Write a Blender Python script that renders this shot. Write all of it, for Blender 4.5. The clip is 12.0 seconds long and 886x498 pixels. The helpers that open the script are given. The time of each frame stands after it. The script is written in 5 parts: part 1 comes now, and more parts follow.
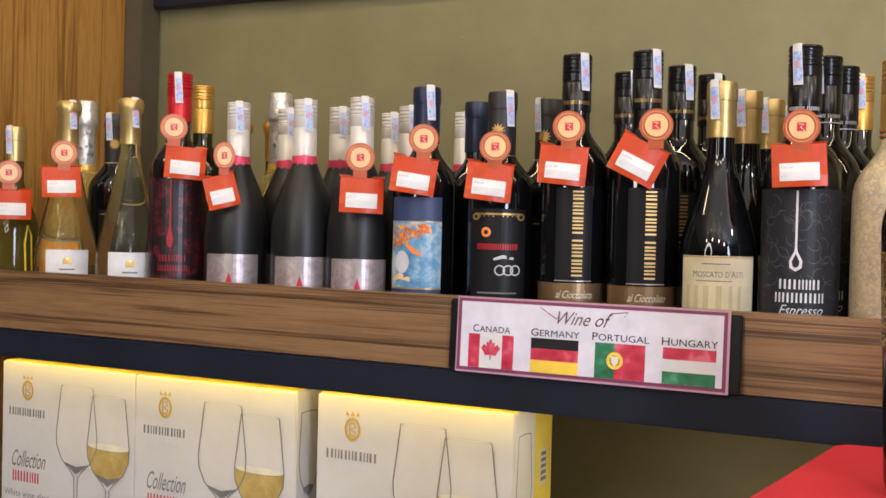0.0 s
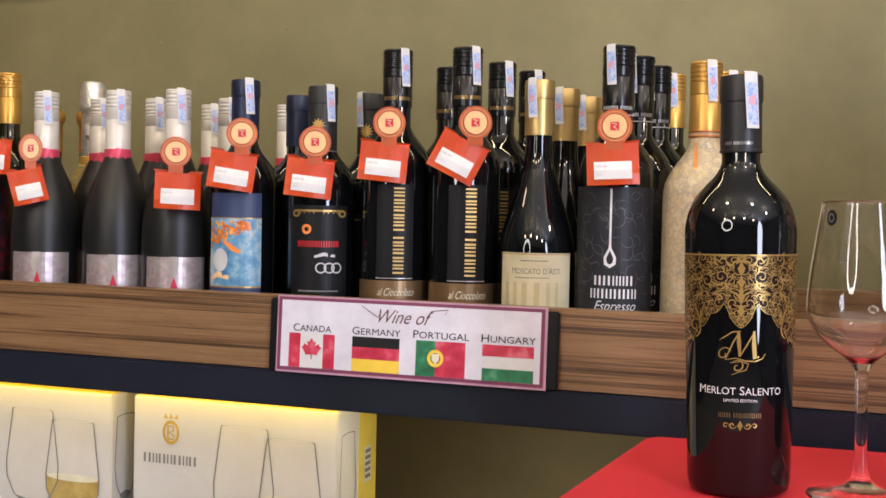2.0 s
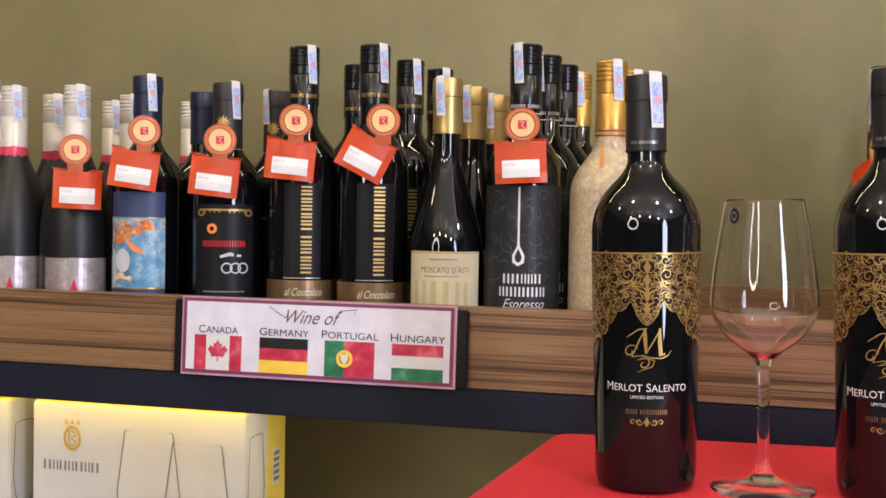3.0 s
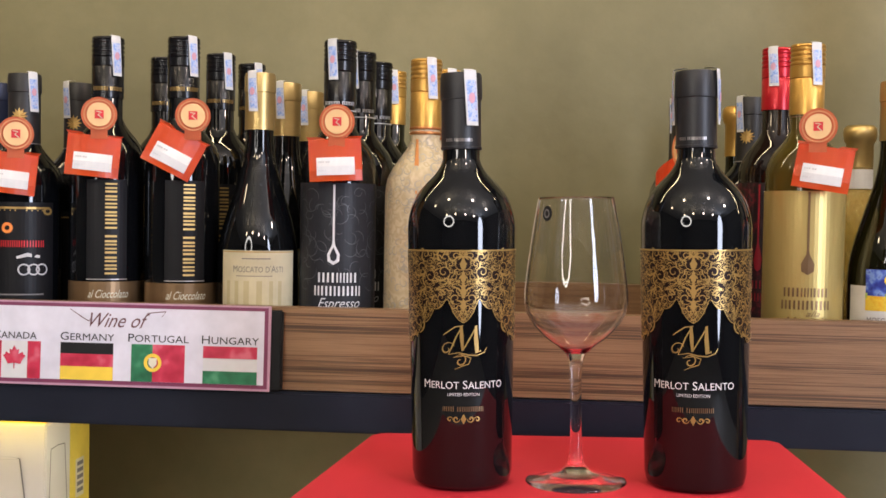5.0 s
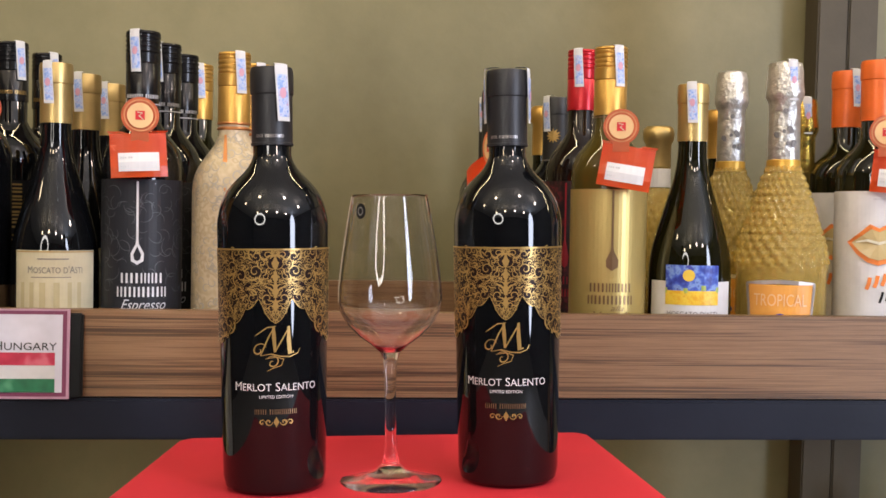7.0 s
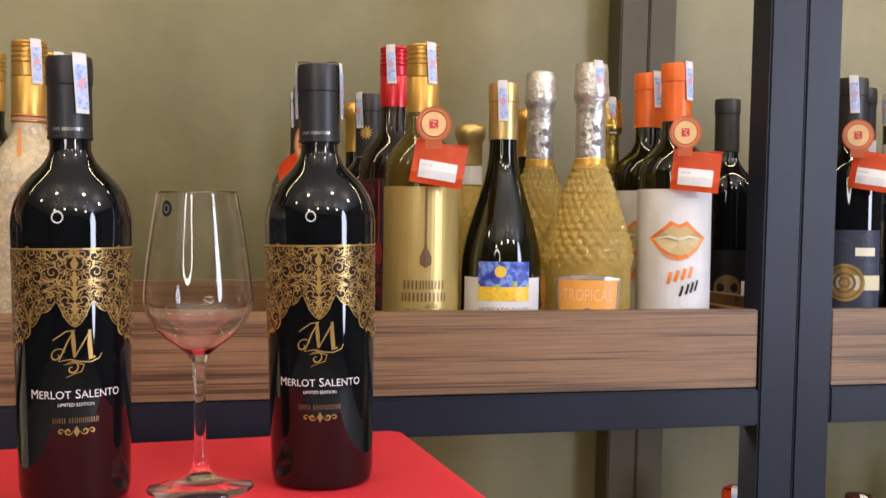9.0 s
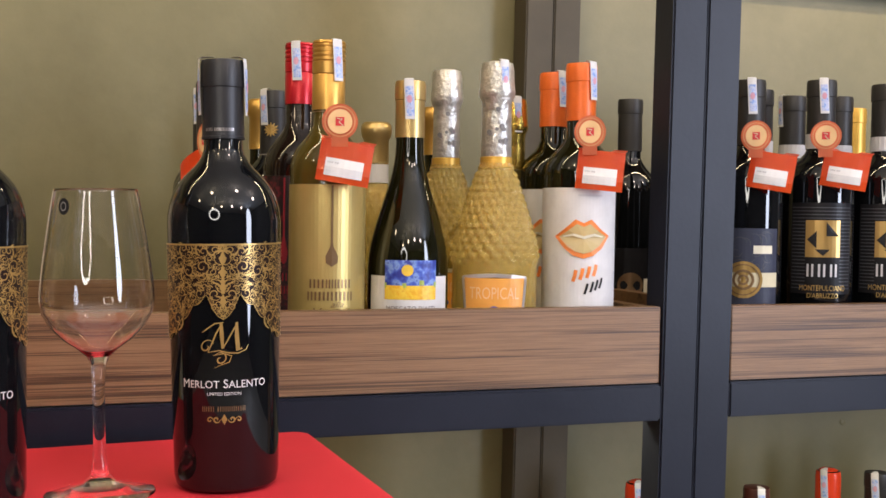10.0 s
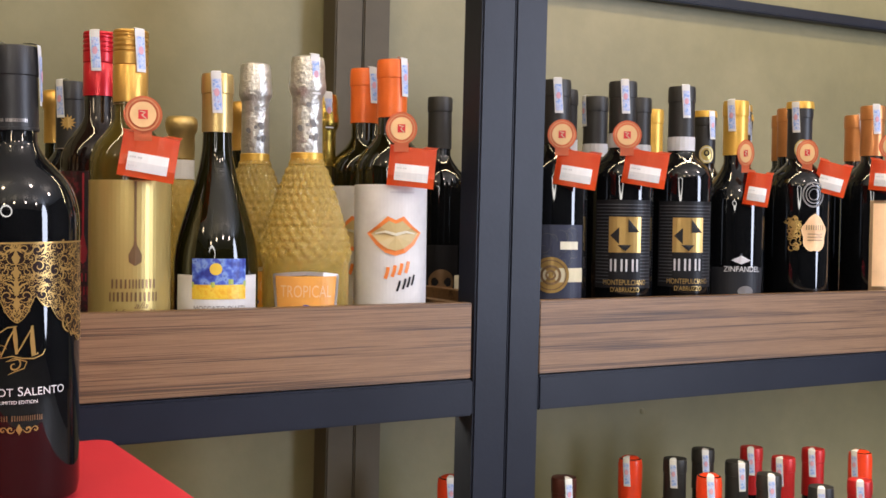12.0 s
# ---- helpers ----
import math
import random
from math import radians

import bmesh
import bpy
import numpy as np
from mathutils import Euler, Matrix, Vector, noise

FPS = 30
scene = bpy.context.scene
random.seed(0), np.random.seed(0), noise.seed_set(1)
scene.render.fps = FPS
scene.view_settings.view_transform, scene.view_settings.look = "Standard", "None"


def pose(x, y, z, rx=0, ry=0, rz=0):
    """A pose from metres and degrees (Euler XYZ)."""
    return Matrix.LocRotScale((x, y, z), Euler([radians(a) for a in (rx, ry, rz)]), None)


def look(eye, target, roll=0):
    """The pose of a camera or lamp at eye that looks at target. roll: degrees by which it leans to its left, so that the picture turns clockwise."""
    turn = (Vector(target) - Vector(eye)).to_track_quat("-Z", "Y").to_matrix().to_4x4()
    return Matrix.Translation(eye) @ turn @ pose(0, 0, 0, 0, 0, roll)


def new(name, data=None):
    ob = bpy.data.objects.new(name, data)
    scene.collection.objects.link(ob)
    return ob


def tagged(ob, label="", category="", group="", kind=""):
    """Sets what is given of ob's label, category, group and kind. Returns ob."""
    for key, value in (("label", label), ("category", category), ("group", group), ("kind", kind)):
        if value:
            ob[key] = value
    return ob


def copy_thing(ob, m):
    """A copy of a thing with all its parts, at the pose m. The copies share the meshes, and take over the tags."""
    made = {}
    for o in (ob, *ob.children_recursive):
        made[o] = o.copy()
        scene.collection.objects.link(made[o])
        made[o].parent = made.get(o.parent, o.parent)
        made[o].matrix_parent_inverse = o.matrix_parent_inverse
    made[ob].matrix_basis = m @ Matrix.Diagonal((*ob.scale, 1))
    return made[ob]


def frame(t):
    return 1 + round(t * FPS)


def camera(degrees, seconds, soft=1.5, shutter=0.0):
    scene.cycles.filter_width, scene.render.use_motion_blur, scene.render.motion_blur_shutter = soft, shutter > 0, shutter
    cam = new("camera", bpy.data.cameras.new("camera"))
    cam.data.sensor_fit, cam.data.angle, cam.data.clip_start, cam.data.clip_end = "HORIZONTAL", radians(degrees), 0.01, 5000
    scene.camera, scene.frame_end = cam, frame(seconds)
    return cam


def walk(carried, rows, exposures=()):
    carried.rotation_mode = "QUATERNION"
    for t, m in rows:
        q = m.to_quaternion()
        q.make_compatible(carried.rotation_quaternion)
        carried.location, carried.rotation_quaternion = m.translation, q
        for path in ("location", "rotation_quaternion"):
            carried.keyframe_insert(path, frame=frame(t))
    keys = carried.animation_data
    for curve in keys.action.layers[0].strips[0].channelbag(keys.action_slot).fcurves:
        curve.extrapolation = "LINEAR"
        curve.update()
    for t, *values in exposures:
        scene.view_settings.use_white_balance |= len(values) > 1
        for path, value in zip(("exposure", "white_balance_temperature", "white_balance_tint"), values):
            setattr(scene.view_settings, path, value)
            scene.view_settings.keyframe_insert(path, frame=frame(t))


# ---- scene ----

# ---------------------------------------------------------------- camera
cam = camera(43.33, 12.0, soft=1.6)
ROWS = [
    (0.0, -0.0072, -0.0429, 1.1874, 27.609, -1.170, 1.388),
    (0.5, -0.0019, -0.0366, 1.1933, 25.706, -1.439, 1.383),
    (1.0, 0.0024, -0.0307, 1.1975, 23.702, -1.614, 1.342),
    (1.5, 0.0048, -0.0261, 1.1997, 21.594, -1.705, 1.298),
    (2.0, 0.0051, -0.0215, 1.2006, 19.379, -1.745, 1.246),
    (2.5, 0.0051, -0.0180, 1.2017, 17.095, -1.784, 1.133),
    (3.0, 0.0044, -0.0150, 1.2027, 14.755, -1.826, 1.026),
    (5.0, 0.0006, -0.0039, 1.2012, 5.193, -1.678, 1.000),
    (5.5, -0.0006, -0.0012, 1.2017, 2.733, -1.689, 0.998),
    (6.0, -0.0015, 0.0010, 1.2022, 0.282, -1.697, 0.952),
    (6.5, -0.0020, 0.0037, 1.2019, -2.139, -1.683, 0.961),
    (7.0, -0.0027, 0.0070, 1.2014, -4.598, -1.644, 0.946),
    (9.0, -0.0009, 0.0178, 1.2017, -14.161, -1.647, 0.865),
    (9.5, -0.0005, 0.0206, 1.2018, -16.571, -1.656, 0.881),
    (10.0, -0.0007, 0.0229, 1.2017, -19.017, -1.658, 0.904),
    (10.5, -0.0011, 0.0258, 1.2018, -21.496, -1.662, 0.871),
    (11.0, -0.0009, 0.0295, 1.2018, -23.982, -1.673, 0.834),
    (11.5, -0.0005, 0.0326, 1.2013, -26.445, -1.658, 0.791),
    (12.0, 0.0003, 0.0354, 1.2002, -28.859, -1.598, 0.794),
]


def eye_pose(x, y, z, yaw, pitch, roll):
    a, b = radians(yaw), radians(pitch)
    ahead = Vector((-math.sin(a) * math.cos(b), math.cos(a) * math.cos(b), math.sin(b)))
    eye = Vector((x, y, z))
    return look(eye, eye + ahead, roll)


walk(cam, [(r[0], eye_pose(*r[1:])) for r in ROWS], [(0.0, 0.0), (12.0, 0.0)])

# ---------------------------------------------------------------- world and lamps
world = bpy.data.worlds.new("world")
scene.world = world
world.use_nodes = True
world.node_tree.nodes["Background"].inputs[0].default_value = (0.9, 0.93, 1.0, 1)
world.node_tree.nodes["Background"].inputs[1].default_value = 0.02


def area(name, at, to, w, h, watts, colour, shape="RECTANGLE"):
    d = bpy.data.lights.new(name, "AREA")
    d.shape, d.size, d.size_y, d.energy, d.color = shape, w, h, watts, colour
    ob = new(name, d)
    ob.matrix_world = look(at, to)
    return ob


# unseen point lamps for the shop's ceiling lights, all behind and above the camera
WARM, NEUTRAL = (1.0, 0.78, 0.50), (1.0, 0.82, 0.71)
for lx, ly, watts in [(-1.9, -0.1, 8), (-0.7, -0.1, 13.5), (0.6, -0.1, 18), (1.9, -0.1, 27), (-1.5, -1.7, 12), (-0.5, -1.7, 16), (0.5, -1.7, 18), (1.5, -1.7, 20)]:
    # no real fitting; set below the ceiling to brighten it too
    stand_in = bpy.data.lights.new("ceiling_stand_in", "POINT")
    stand_in.energy, stand_in.color, stand_in.shadow_soft_size = watts, WARM if lx < 0 else NEUTRAL, 0.07
    new("ceiling_stand_in", stand_in).matrix_world = pose(lx, ly, 2.42)
# daylight of the shop front, behind the camera to the right
area("shop_front_light", (2.9, -2.2, 1.6), (0.7, 1.2, 1.1), 0.75, 2.3, 100, (0.74, 0.81, 1.0), "ELLIPSE")
# unseen LED strips under the high shelf boards, added for light from above
area("unseen_led_strip_high", (-0.394, 1.0935, 1.930), (-0.394, 1.20, 1.2), 1.95, 0.010, 4.8, (1.0, 0.80, 0.48))
area("unseen_led_strip_high", (1.67, 1.0935, 1.930), (1.67, 1.20, 1.2), 1.95, 0.010, 7.5, (1.0, 0.80, 0.50))
# LED strip below the shelf over the boxes
area("led_strip", (-0.93, 1.0935, 1.000), (-0.93, 1.0935, 0.5), 0.88, 0.007, 0.80, (1.0, 0.70, 0.18))
area("led_strip", (0.06, 1.0935, 1.000), (0.06, 1.13, 0.5), 1.05, 0.007, 1.9, (1.0, 0.90, 0.58))
area("led_strip", (1.67, 1.0935, 1.000), (1.67, 1.0935, 0.5), 1.95, 0.007, 3.4, (1.0, 0.88, 0.58))


# ---------------------------------------------------------------- materials
def mat(name, colour, rough=0.5, metal=0.0, **kw):
    m = bpy.data.materials.new(name)
    m.use_nodes = True
    p = m.node_tree.nodes["Principled BSDF"]
    p.inputs["Base Color"].default_value = (*colour, 1)
    p.inputs["Roughness"].default_value = rough
    p.inputs["Metallic"].default_value = metal
    for k, v in kw.items():
        p.inputs[k.replace("_", " ")].default_value = v
    return m


def link(m, a, b):
    m.node_tree.links.new(a, b)


def node(m, kind, **values):
    n = m.node_tree.nodes.new(kind)
    for k, v in values.items():
        n.inputs[k.replace("_", " ")].default_value = v
    return n


def coords(m, scale, which="Object"):
    c = m.node_tree.nodes.new("ShaderNodeTexCoord")
    mp = node(m, "ShaderNodeMapping", Scale=scale)
    link(m, c.outputs[which], mp.inputs[0])
    return mp.outputs[0]


def ramp(m, fac, stops):
    r = m.node_tree.nodes.new("ShaderNodeValToRGB")
    while len(r.color_ramp.elements) < len(stops):
        r.color_ramp.elements.new(0.5)
    for e, (p, c) in zip(r.color_ramp.elements, stops):
        e.position, e.color = p, (*c, 1)
    link(m, fac, r.inputs[0])
    return r.outputs[0]


def bump(m, height, strength, distance):
    b = node(m, "ShaderNodeBump", Strength=strength, Distance=distance)
    link(m, height, b.inputs["Height"])
    link(m, b.outputs[0], m.node_tree.nodes["Principled BSDF"].inputs["Normal"])


def principled(m):
    return m.node_tree.nodes["Principled BSDF"]


def mottled(name, stops, scale=6.0, rough=0.6, detail=6.0, bumps=0.0, metal=0.0, stretch=(1, 1, 1), **kw):
    """Two scales of noise between the given colours."""
    m = mat(name, stops[0][1], rough, metal, **kw)
    v = coords(m, stretch)
    n1 = node(m, "ShaderNodeTexNoise", Scale=scale, Detail=detail, Roughness=0.65)
    link(m, v, n1.inputs["Vector"])
    link(m, ramp(m, n1.outputs["Fac"], stops), principled(m).inputs["Base Color"])
    n2 = node(m, "ShaderNodeTexNoise", Scale=scale * 23, Detail=3.0)
    link(m, v, n2.inputs["Vector"])
    if bumps:
        bump(m, n2.outputs["Fac"], bumps, 0.001)
    return m


def wood(name, dark, mid, light, along="x", scale=1.0, rough=0.42):
    m = mat(name, mid, rough)
    s = {"x": (0.42, 30, 30), "z": (9, 9, 0.7)}[along]
    v = coords(m, tuple(k * scale for k in s))
    n1 = node(m, "ShaderNodeTexNoise", Scale=3.0, Detail=6.0, Roughness=0.6, Distortion=0.7)
    link(m, v, n1.inputs["Vector"])
    fine = coords(m, tuple(k * scale * 4 * (0.35 if k < 2 else 1) for k in s))
    n2 = node(m, "ShaderNodeTexNoise", Scale=7.0, Detail=4.0, Roughness=0.65, Distortion=0.2)
    link(m, fine, n2.inputs["Vector"])
    mix = m.node_tree.nodes.new("ShaderNodeMix")
    mix.inputs["Factor"].default_value = 0.5
    link(m, n1.outputs["Fac"], mix.inputs[2])
    link(m, n2.outputs["Fac"], mix.inputs[3])
    link(m, ramp(m, mix.outputs[0], [(0.415, dark), (0.47, mid), (0.525, light), (0.56, mid), (0.605, light)]), principled(m).inputs["Base Color"])
    bump(m, n2.outputs["Fac"], 0.4, 0.0006)
    return m


WALL = mottled("olive_wall", [(0.32, (0.142, 0.130, 0.064)), (0.5, (0.185, 0.168, 0.086)), (0.68, (0.240, 0.214, 0.116))], 2.6, 0.5, 9, 0.35)
STEEL = mottled("black_painted_steel", [(0.3, (0.010, 0.012, 0.021)), (0.7, (0.015, 0.018, 0.030))], 8, 0.38, 5, 0.12, Specular_IOR_Level=0.22)
WALNUT = wood("walnut_laminate", (0.058, 0.028, 0.012), (0.168, 0.088, 0.039), (0.268, 0.152, 0.074))
# for the rear posts: browner and lighter than the front posts' steel
BROWNSTEEL = mottled("brown_grey_steel", [(0.3, (0.066, 0.054, 0.036)), (0.7, (0.088, 0.073, 0.050))], 8, 0.5, 5, 0.12, Specular_IOR_Level=0.25)
WHITECEIL = mottled("pale_ceiling_paint", [(0.3, (0.68, 0.70, 0.73)), (0.7, (0.75, 0.77, 0.79))], 2, 0.7)
OAK = wood("honey_veneer", (0.19, 0.085, 0.015), (0.30, 0.146, 0.030), (0.39, 0.205, 0.050), "z", 0.7)
FLOOR = mottled("grey_bounce_floor", [(0.3, (0.40, 0.39, 0.37)), (0.7, (0.48, 0.47, 0.45))], 3, 0.35)
DARKROOM = mottled("dark_shop_wall", [(0.3, (0.035, 0.034, 0.033)), (0.7, (0.055, 0.053, 0.050))], 2, 0.6)
CLOTH = mat("red_cloth", (0.56, 0.014, 0.030), 0.7, 0.0, Specular_IOR_Level=0.5)
_v = coords(CLOTH, (1, 1, 1))
_w = node(CLOTH, "ShaderNodeTexNoise", Scale=900.0, Detail=2.0)
_n = node(CLOTH, "ShaderNodeTexNoise", Scale=7.0, Detail=4.0)
link(CLOTH, _v, _w.inputs["Vector"])
link(CLOTH, _v, _n.inputs["Vector"])
link(CLOTH, ramp(CLOTH, _n.outputs["Fac"], [(0.3, (0.54, 0.014, 0.030)), (0.7, (0.62, 0.018, 0.036))]), principled(CLOTH).inputs["Base Color"])
bump(CLOTH, _w.outputs["Fac"], 0.3, 0.0005)

BLACKGLASS = mat("black_bottle_glass", (0.0035, 0.004, 0.005), 0.035, 0.0, IOR=1.52)
DARKWINE = mat("dark_wine_glass", (0.010, 0.006, 0.005), 0.04, 0.0, IOR=1.52)
GREENGLASS = mat("olive_bottle_glass", (0.006, 0.006, 0.0015), 0.04, 0.0, IOR=1.52)
AMBERGLASS = mat("golden_wine_glass", (0.07, 0.052, 0.010), 0.05, 0.0, IOR=1.5)
PALE = mat("pale_wine_in_clear_glass", (0.99, 0.93, 0.58), 0.01, 0.0, Transmission_Weight=0.985, IOR=1.33)
GOLDWINE = mat("golden_wine_in_clear_glass", (0.88, 0.66, 0.19), 0.03, 0.0, Transmission_Weight=0.70, IOR=1.42)
CLEARGLASS = mat("clear_crystal", (1, 1, 1), 0.0, 0.0, Transmission_Weight=1.0, IOR=1.24, Coat_Weight=0.6, Coat_IOR=1.5, Coat_Roughness=0.0)
MATTEBLACK = mottled("matte_black_bottle", [(0.3, (0.007, 0.007, 0.008)), (0.7, (0.011, 0.011, 0.012))], 12, 0.40, Specular_IOR_Level=0.4)
CREAM = mottled("cream_lace_bottle", [(0.40, (0.50, 0.40, 0.25)), (0.5, (0.60, 0.50, 0.34)), (0.56, (0.46, 0.36, 0.22)), (0.64, (0.62, 0.53, 0.38))], 55, 0.32, 2, 0.2)


def foil(name, colour, rough=0.3, metal=0.9, crumple=0.0):
    m = mat(name, colour, rough, metal)
    v = coords(m, (1, 1, 1))
    n = node(m, "ShaderNodeTexNoise", Scale=150.0 if crumple else 25.0, Detail=5.0)
    link(m, v, n.inputs["Vector"])
    dark = tuple(c * 0.75 for c in colour)
    link(m, ramp(m, n.outputs["Fac"], [(0.3, dark), (0.65, colour)]), principled(m).inputs["Base Color"])
    if crumple:
        bump(m, n.outputs["Fac"], crumple, 0.0025)
    return m


C_BLACK = foil("black_capsule", (0.022, 0.022, 0.026), 0.42, 0.2)
C_BLACKSCREW = foil("black_screw_cap", (0.012, 0.012, 0.014), 0.22, 0.3)
C_GREY = foil("charcoal_capsule", (0.028, 0.027, 0.028), 0.45, 0.2)
C_NAVY = foil("navy_capsule", (0.016, 0.024, 0.065), 0.38, 0.3)
C_RED = foil("red_screw_cap", (0.55, 0.012, 0.025), 0.28, 0.35)
C_GOLD = foil("gold_capsule", (0.68, 0.40, 0.10), 0.34, 0.7)
C_PALEGOLD = foil("pale_gold_capsule", (0.62, 0.45, 0.18), 0.35, 0.75)
C_BRIGHTGOLD = foil("bright_gold_foil", (0.72, 0.50, 0.10), 0.25, 0.9, 0.4)
C_SILVERFOIL = foil("crumpled_silver_foil", (0.66, 0.64, 0.60), 0.30, 0.70, 0.8)
C_WHITE = foil("pearl_white_cap", (0.70, 0.67, 0.63), 0.34, 0.12)
C_PINK = foil("pink_band", (0.72, 0.075, 0.14), 0.35, 0.2)
C_ORANGE = foil("orange_capsule", (0.85, 0.16, 0.02), 0.38, 0.1)
C_COPPER = foil("copper_capsule", (0.62, 0.26, 0.09), 0.36, 0.6)
C_YELLOW = foil("yellow_gold_cap", (0.78, 0.46, 0.08), 0.36, 0.4)
C_WAX = foil("orange_red_wax", (0.75, 0.055, 0.015), 0.25, 0.0)
C_REDCAP = foil("red_capsule", (0.52, 0.02, 0.022), 0.35, 0.2)
C_MAROON = foil("maroon_capsule", (0.07, 0.018, 0.014), 0.35, 0.2)
GOLD = foil("gold_print", (0.54, 0.35, 0.115), 0.30, 0.55)
SILVER = foil("silver_print", (0.55, 0.50, 0.48), 0.30, 0.6)
BRONZE = foil("bronze_band", (0.30, 0.19, 0.10), 0.35, 0.7)


def paper(name, colour, rough=0.6):
    c2 = tuple(min(1, c * 1.08) for c in colour)
    c1 = tuple(c * 0.90 for c in colour)
    return mottled(name, [(0.3, c1), (0.7, c2)], 30, rough, 3, Specular_IOR_Level=0.5 if max(colour) > 0.12 else 0.2)


WHITE = paper("white_paper", (0.66, 0.66, 0.68))
OFFWHITE = paper("ivory_paper", (0.66, 0.63, 0.50))
CREAMLAB = paper("cream_label", (0.60, 0.55, 0.38))
BLACKPLASTIC = mat("black_plastic", (0.004, 0.004, 0.005), 0.4, 0.0, Specular_IOR_Level=0.25)
INKBLACK = paper("black_print", (0.015, 0.015, 0.017), 0.45)
DARKCRIMSON = paper("dark_crimson_ink", (0.30, 0.012, 0.025), 0.4)
CREAMLACE = paper("grey_lace_print", (0.40, 0.36, 0.30), 0.4)
SIGNWHITE = paper("cool_white_card", (0.66, 0.65, 0.75), 0.35)
LEAFINK = paper("faint_leaf_print", (0.085, 0.088, 0.100), 0.35)
HEADINK = paper("brown_heading_print", (0.14, 0.055, 0.065))
INKGREY = paper("grey_print", (0.18, 0.175, 0.18))
LIGHTGREY = paper("light_grey_print", (0.55, 0.55, 0.58))
SLATE = paper("slate_label", (0.022, 0.023, 0.028), 0.4)
BLUESLATE = paper("blue_slate_label", (0.040, 0.046, 0.075), 0.4)
BLACKLAB = paper("black_label", (0.009, 0.009, 0.011), 0.4)
GOLDPAPER = mat("gold_label", (0.55, 0.42, 0.15), 0.36, 0.55)
REDTAG = mottled("red_tag_card", [(0.35, (0.80, 0.075, 0.016)), (0.65, (0.92, 0.135, 0.024))], 9, 0.28, 3)
SEALRIM = paper("orange_seal_rim", (0.78, 0.20, 0.085), 0.35)
SEALRING = paper("peach_seal_ring", (0.80, 0.36, 0.16), 0.4)
PALEPRINT = paper("tone_on_tone_print", (0.50, 0.44, 0.26), 0.55)
SEALGOLD = paper("peach_gold_seal", (0.78, 0.50, 0.24), 0.4)
REDPRINT = paper("red_print", (0.62, 0.02, 0.03), 0.4)
CRIMSON = paper("crimson_print", (0.50, 0.015, 0.05), 0.4)
SLEEVE = paper("pink_sleeve_edge", (0.50, 0.30, 0.40), 0.3)
FLAGRED = mottled("printed_flag_red", [(0.35, (0.40, 0.012, 0.045)), (0.55, (0.54, 0.030, 0.075)), (0.7, (0.66, 0.14, 0.20))], 45, 0.4, 2)
FLAGGREEN = mottled("printed_flag_green", [(0.35, (0.010, 0.10, 0.045)), (0.55, (0.02, 0.18, 0.08)), (0.7, (0.08, 0.30, 0.16))], 45, 0.4, 2)
MAROONP = paper("maroon_border", (0.19, 0.035, 0.095), 0.5)
ORANGEP = paper("orange_print", (0.82, 0.24, 0.05), 0.4)
AMBERLAB = paper("amber_label", (0.78, 0.36, 0.07), 0.4)
LIPGOLD = paper("olive_gold_window", (0.56, 0.44, 0.22), 0.25)
PEACH = paper("peach_print", (0.80, 0.52, 0.28), 0.45)
YELLOWP = paper("yellow_print", (0.80, 0.56, 0.06), 0.45)
BLUEP = paper("blue_print", (0.045, 0.075, 0.42), 0.45)
STAMPBLUE = mottled("printed_blue_strip", [(0.36, (0.20, 0.32, 0.68)), (0.47, (0.34, 0.46, 0.78)), (0.56, (0.56, 0.60, 0.76)), (0.64, (0.30, 0.40, 0.72)), (0.72, (0.56, 0.36, 0.52))], 260, 0.45, 2)
STAMPROSE = paper("rose_stamp", (0.62, 0.32, 0.42), 0.5)
NAVYP = paper("navy_print", (0.03, 0.05, 0.13), 0.45)
SKYP = mottled("painted_sky", [(0.35, (0.05, 0.16, 0.35)), (0.5, (0.14, 0.33, 0.52)), (0.62, (0.45, 0.52, 0.55)), (0.72, (0.10, 0.22, 0.42))], 40, 0.35)
FIREP = mottled("painted_orange_foliage", [(0.38, (0.45, 0.07, 0.01)), (0.5, (0.75, 0.22, 0.02)), (0.6, (0.80, 0.42, 0.10)), (0.7, (0.55, 0.10, 0.02))], 120, 0.35)
STARRY = mottled("swirled_night_sky", [(0.38, (0.02, 0.035, 0.28)), (0.5, (0.06, 0.12, 0.55)), (0.6, (0.22, 0.36, 0.70)), (0.68, (0.04, 0.06, 0.36))], 90, 0.4, 2)
WHEAT = mottled("painted_wheat", [(0.38, (0.75, 0.40, 0.02)), (0.55, (0.82, 0.60, 0.06)), (0.7, (0.66, 0.30, 0.02))], 120, 0.4)
SILVERLAB = mottled("brushed_rose_silver_label", [(0.35, (0.36, 0.28, 0.30)), (0.5, (0.54, 0.48, 0.49)), (0.62, (0.44, 0.34, 0.36)), (0.72, (0.60, 0.56, 0.57))], 32, 0.35, 4, 0, 0.6)
REDLACE = mottled("dark_red_lace_label", [(0.46, (0.012, 0.007, 0.009)), (0.55, (0.040, 0.008, 0.012)), (0.60, (0.130, 0.012, 0.022)), (0.66, (0.012, 0.007, 0.009))], 60, 0.35, 3)
LACEBASE = paper("brown_lace_ground", (0.016, 0.006, 0.005), 0.4)
LAMPGLOW = mat("lamp_glow", (1, 1, 1))
principled(LAMPGLOW).inputs["Emission Color"].default_value = (1.0, 0.96, 0.90, 1)
principled(LAMPGLOW).inputs["Emission Strength"].default_value = 16.0
DOTGLOW = mat("downlight_glow", (1, 1, 1))
principled(DOTGLOW).inputs["Emission Color"].default_value = (0.85, 0.92, 1.0, 1)
principled(DOTGLOW).inputs["Emission Strength"].default_value = 30.0


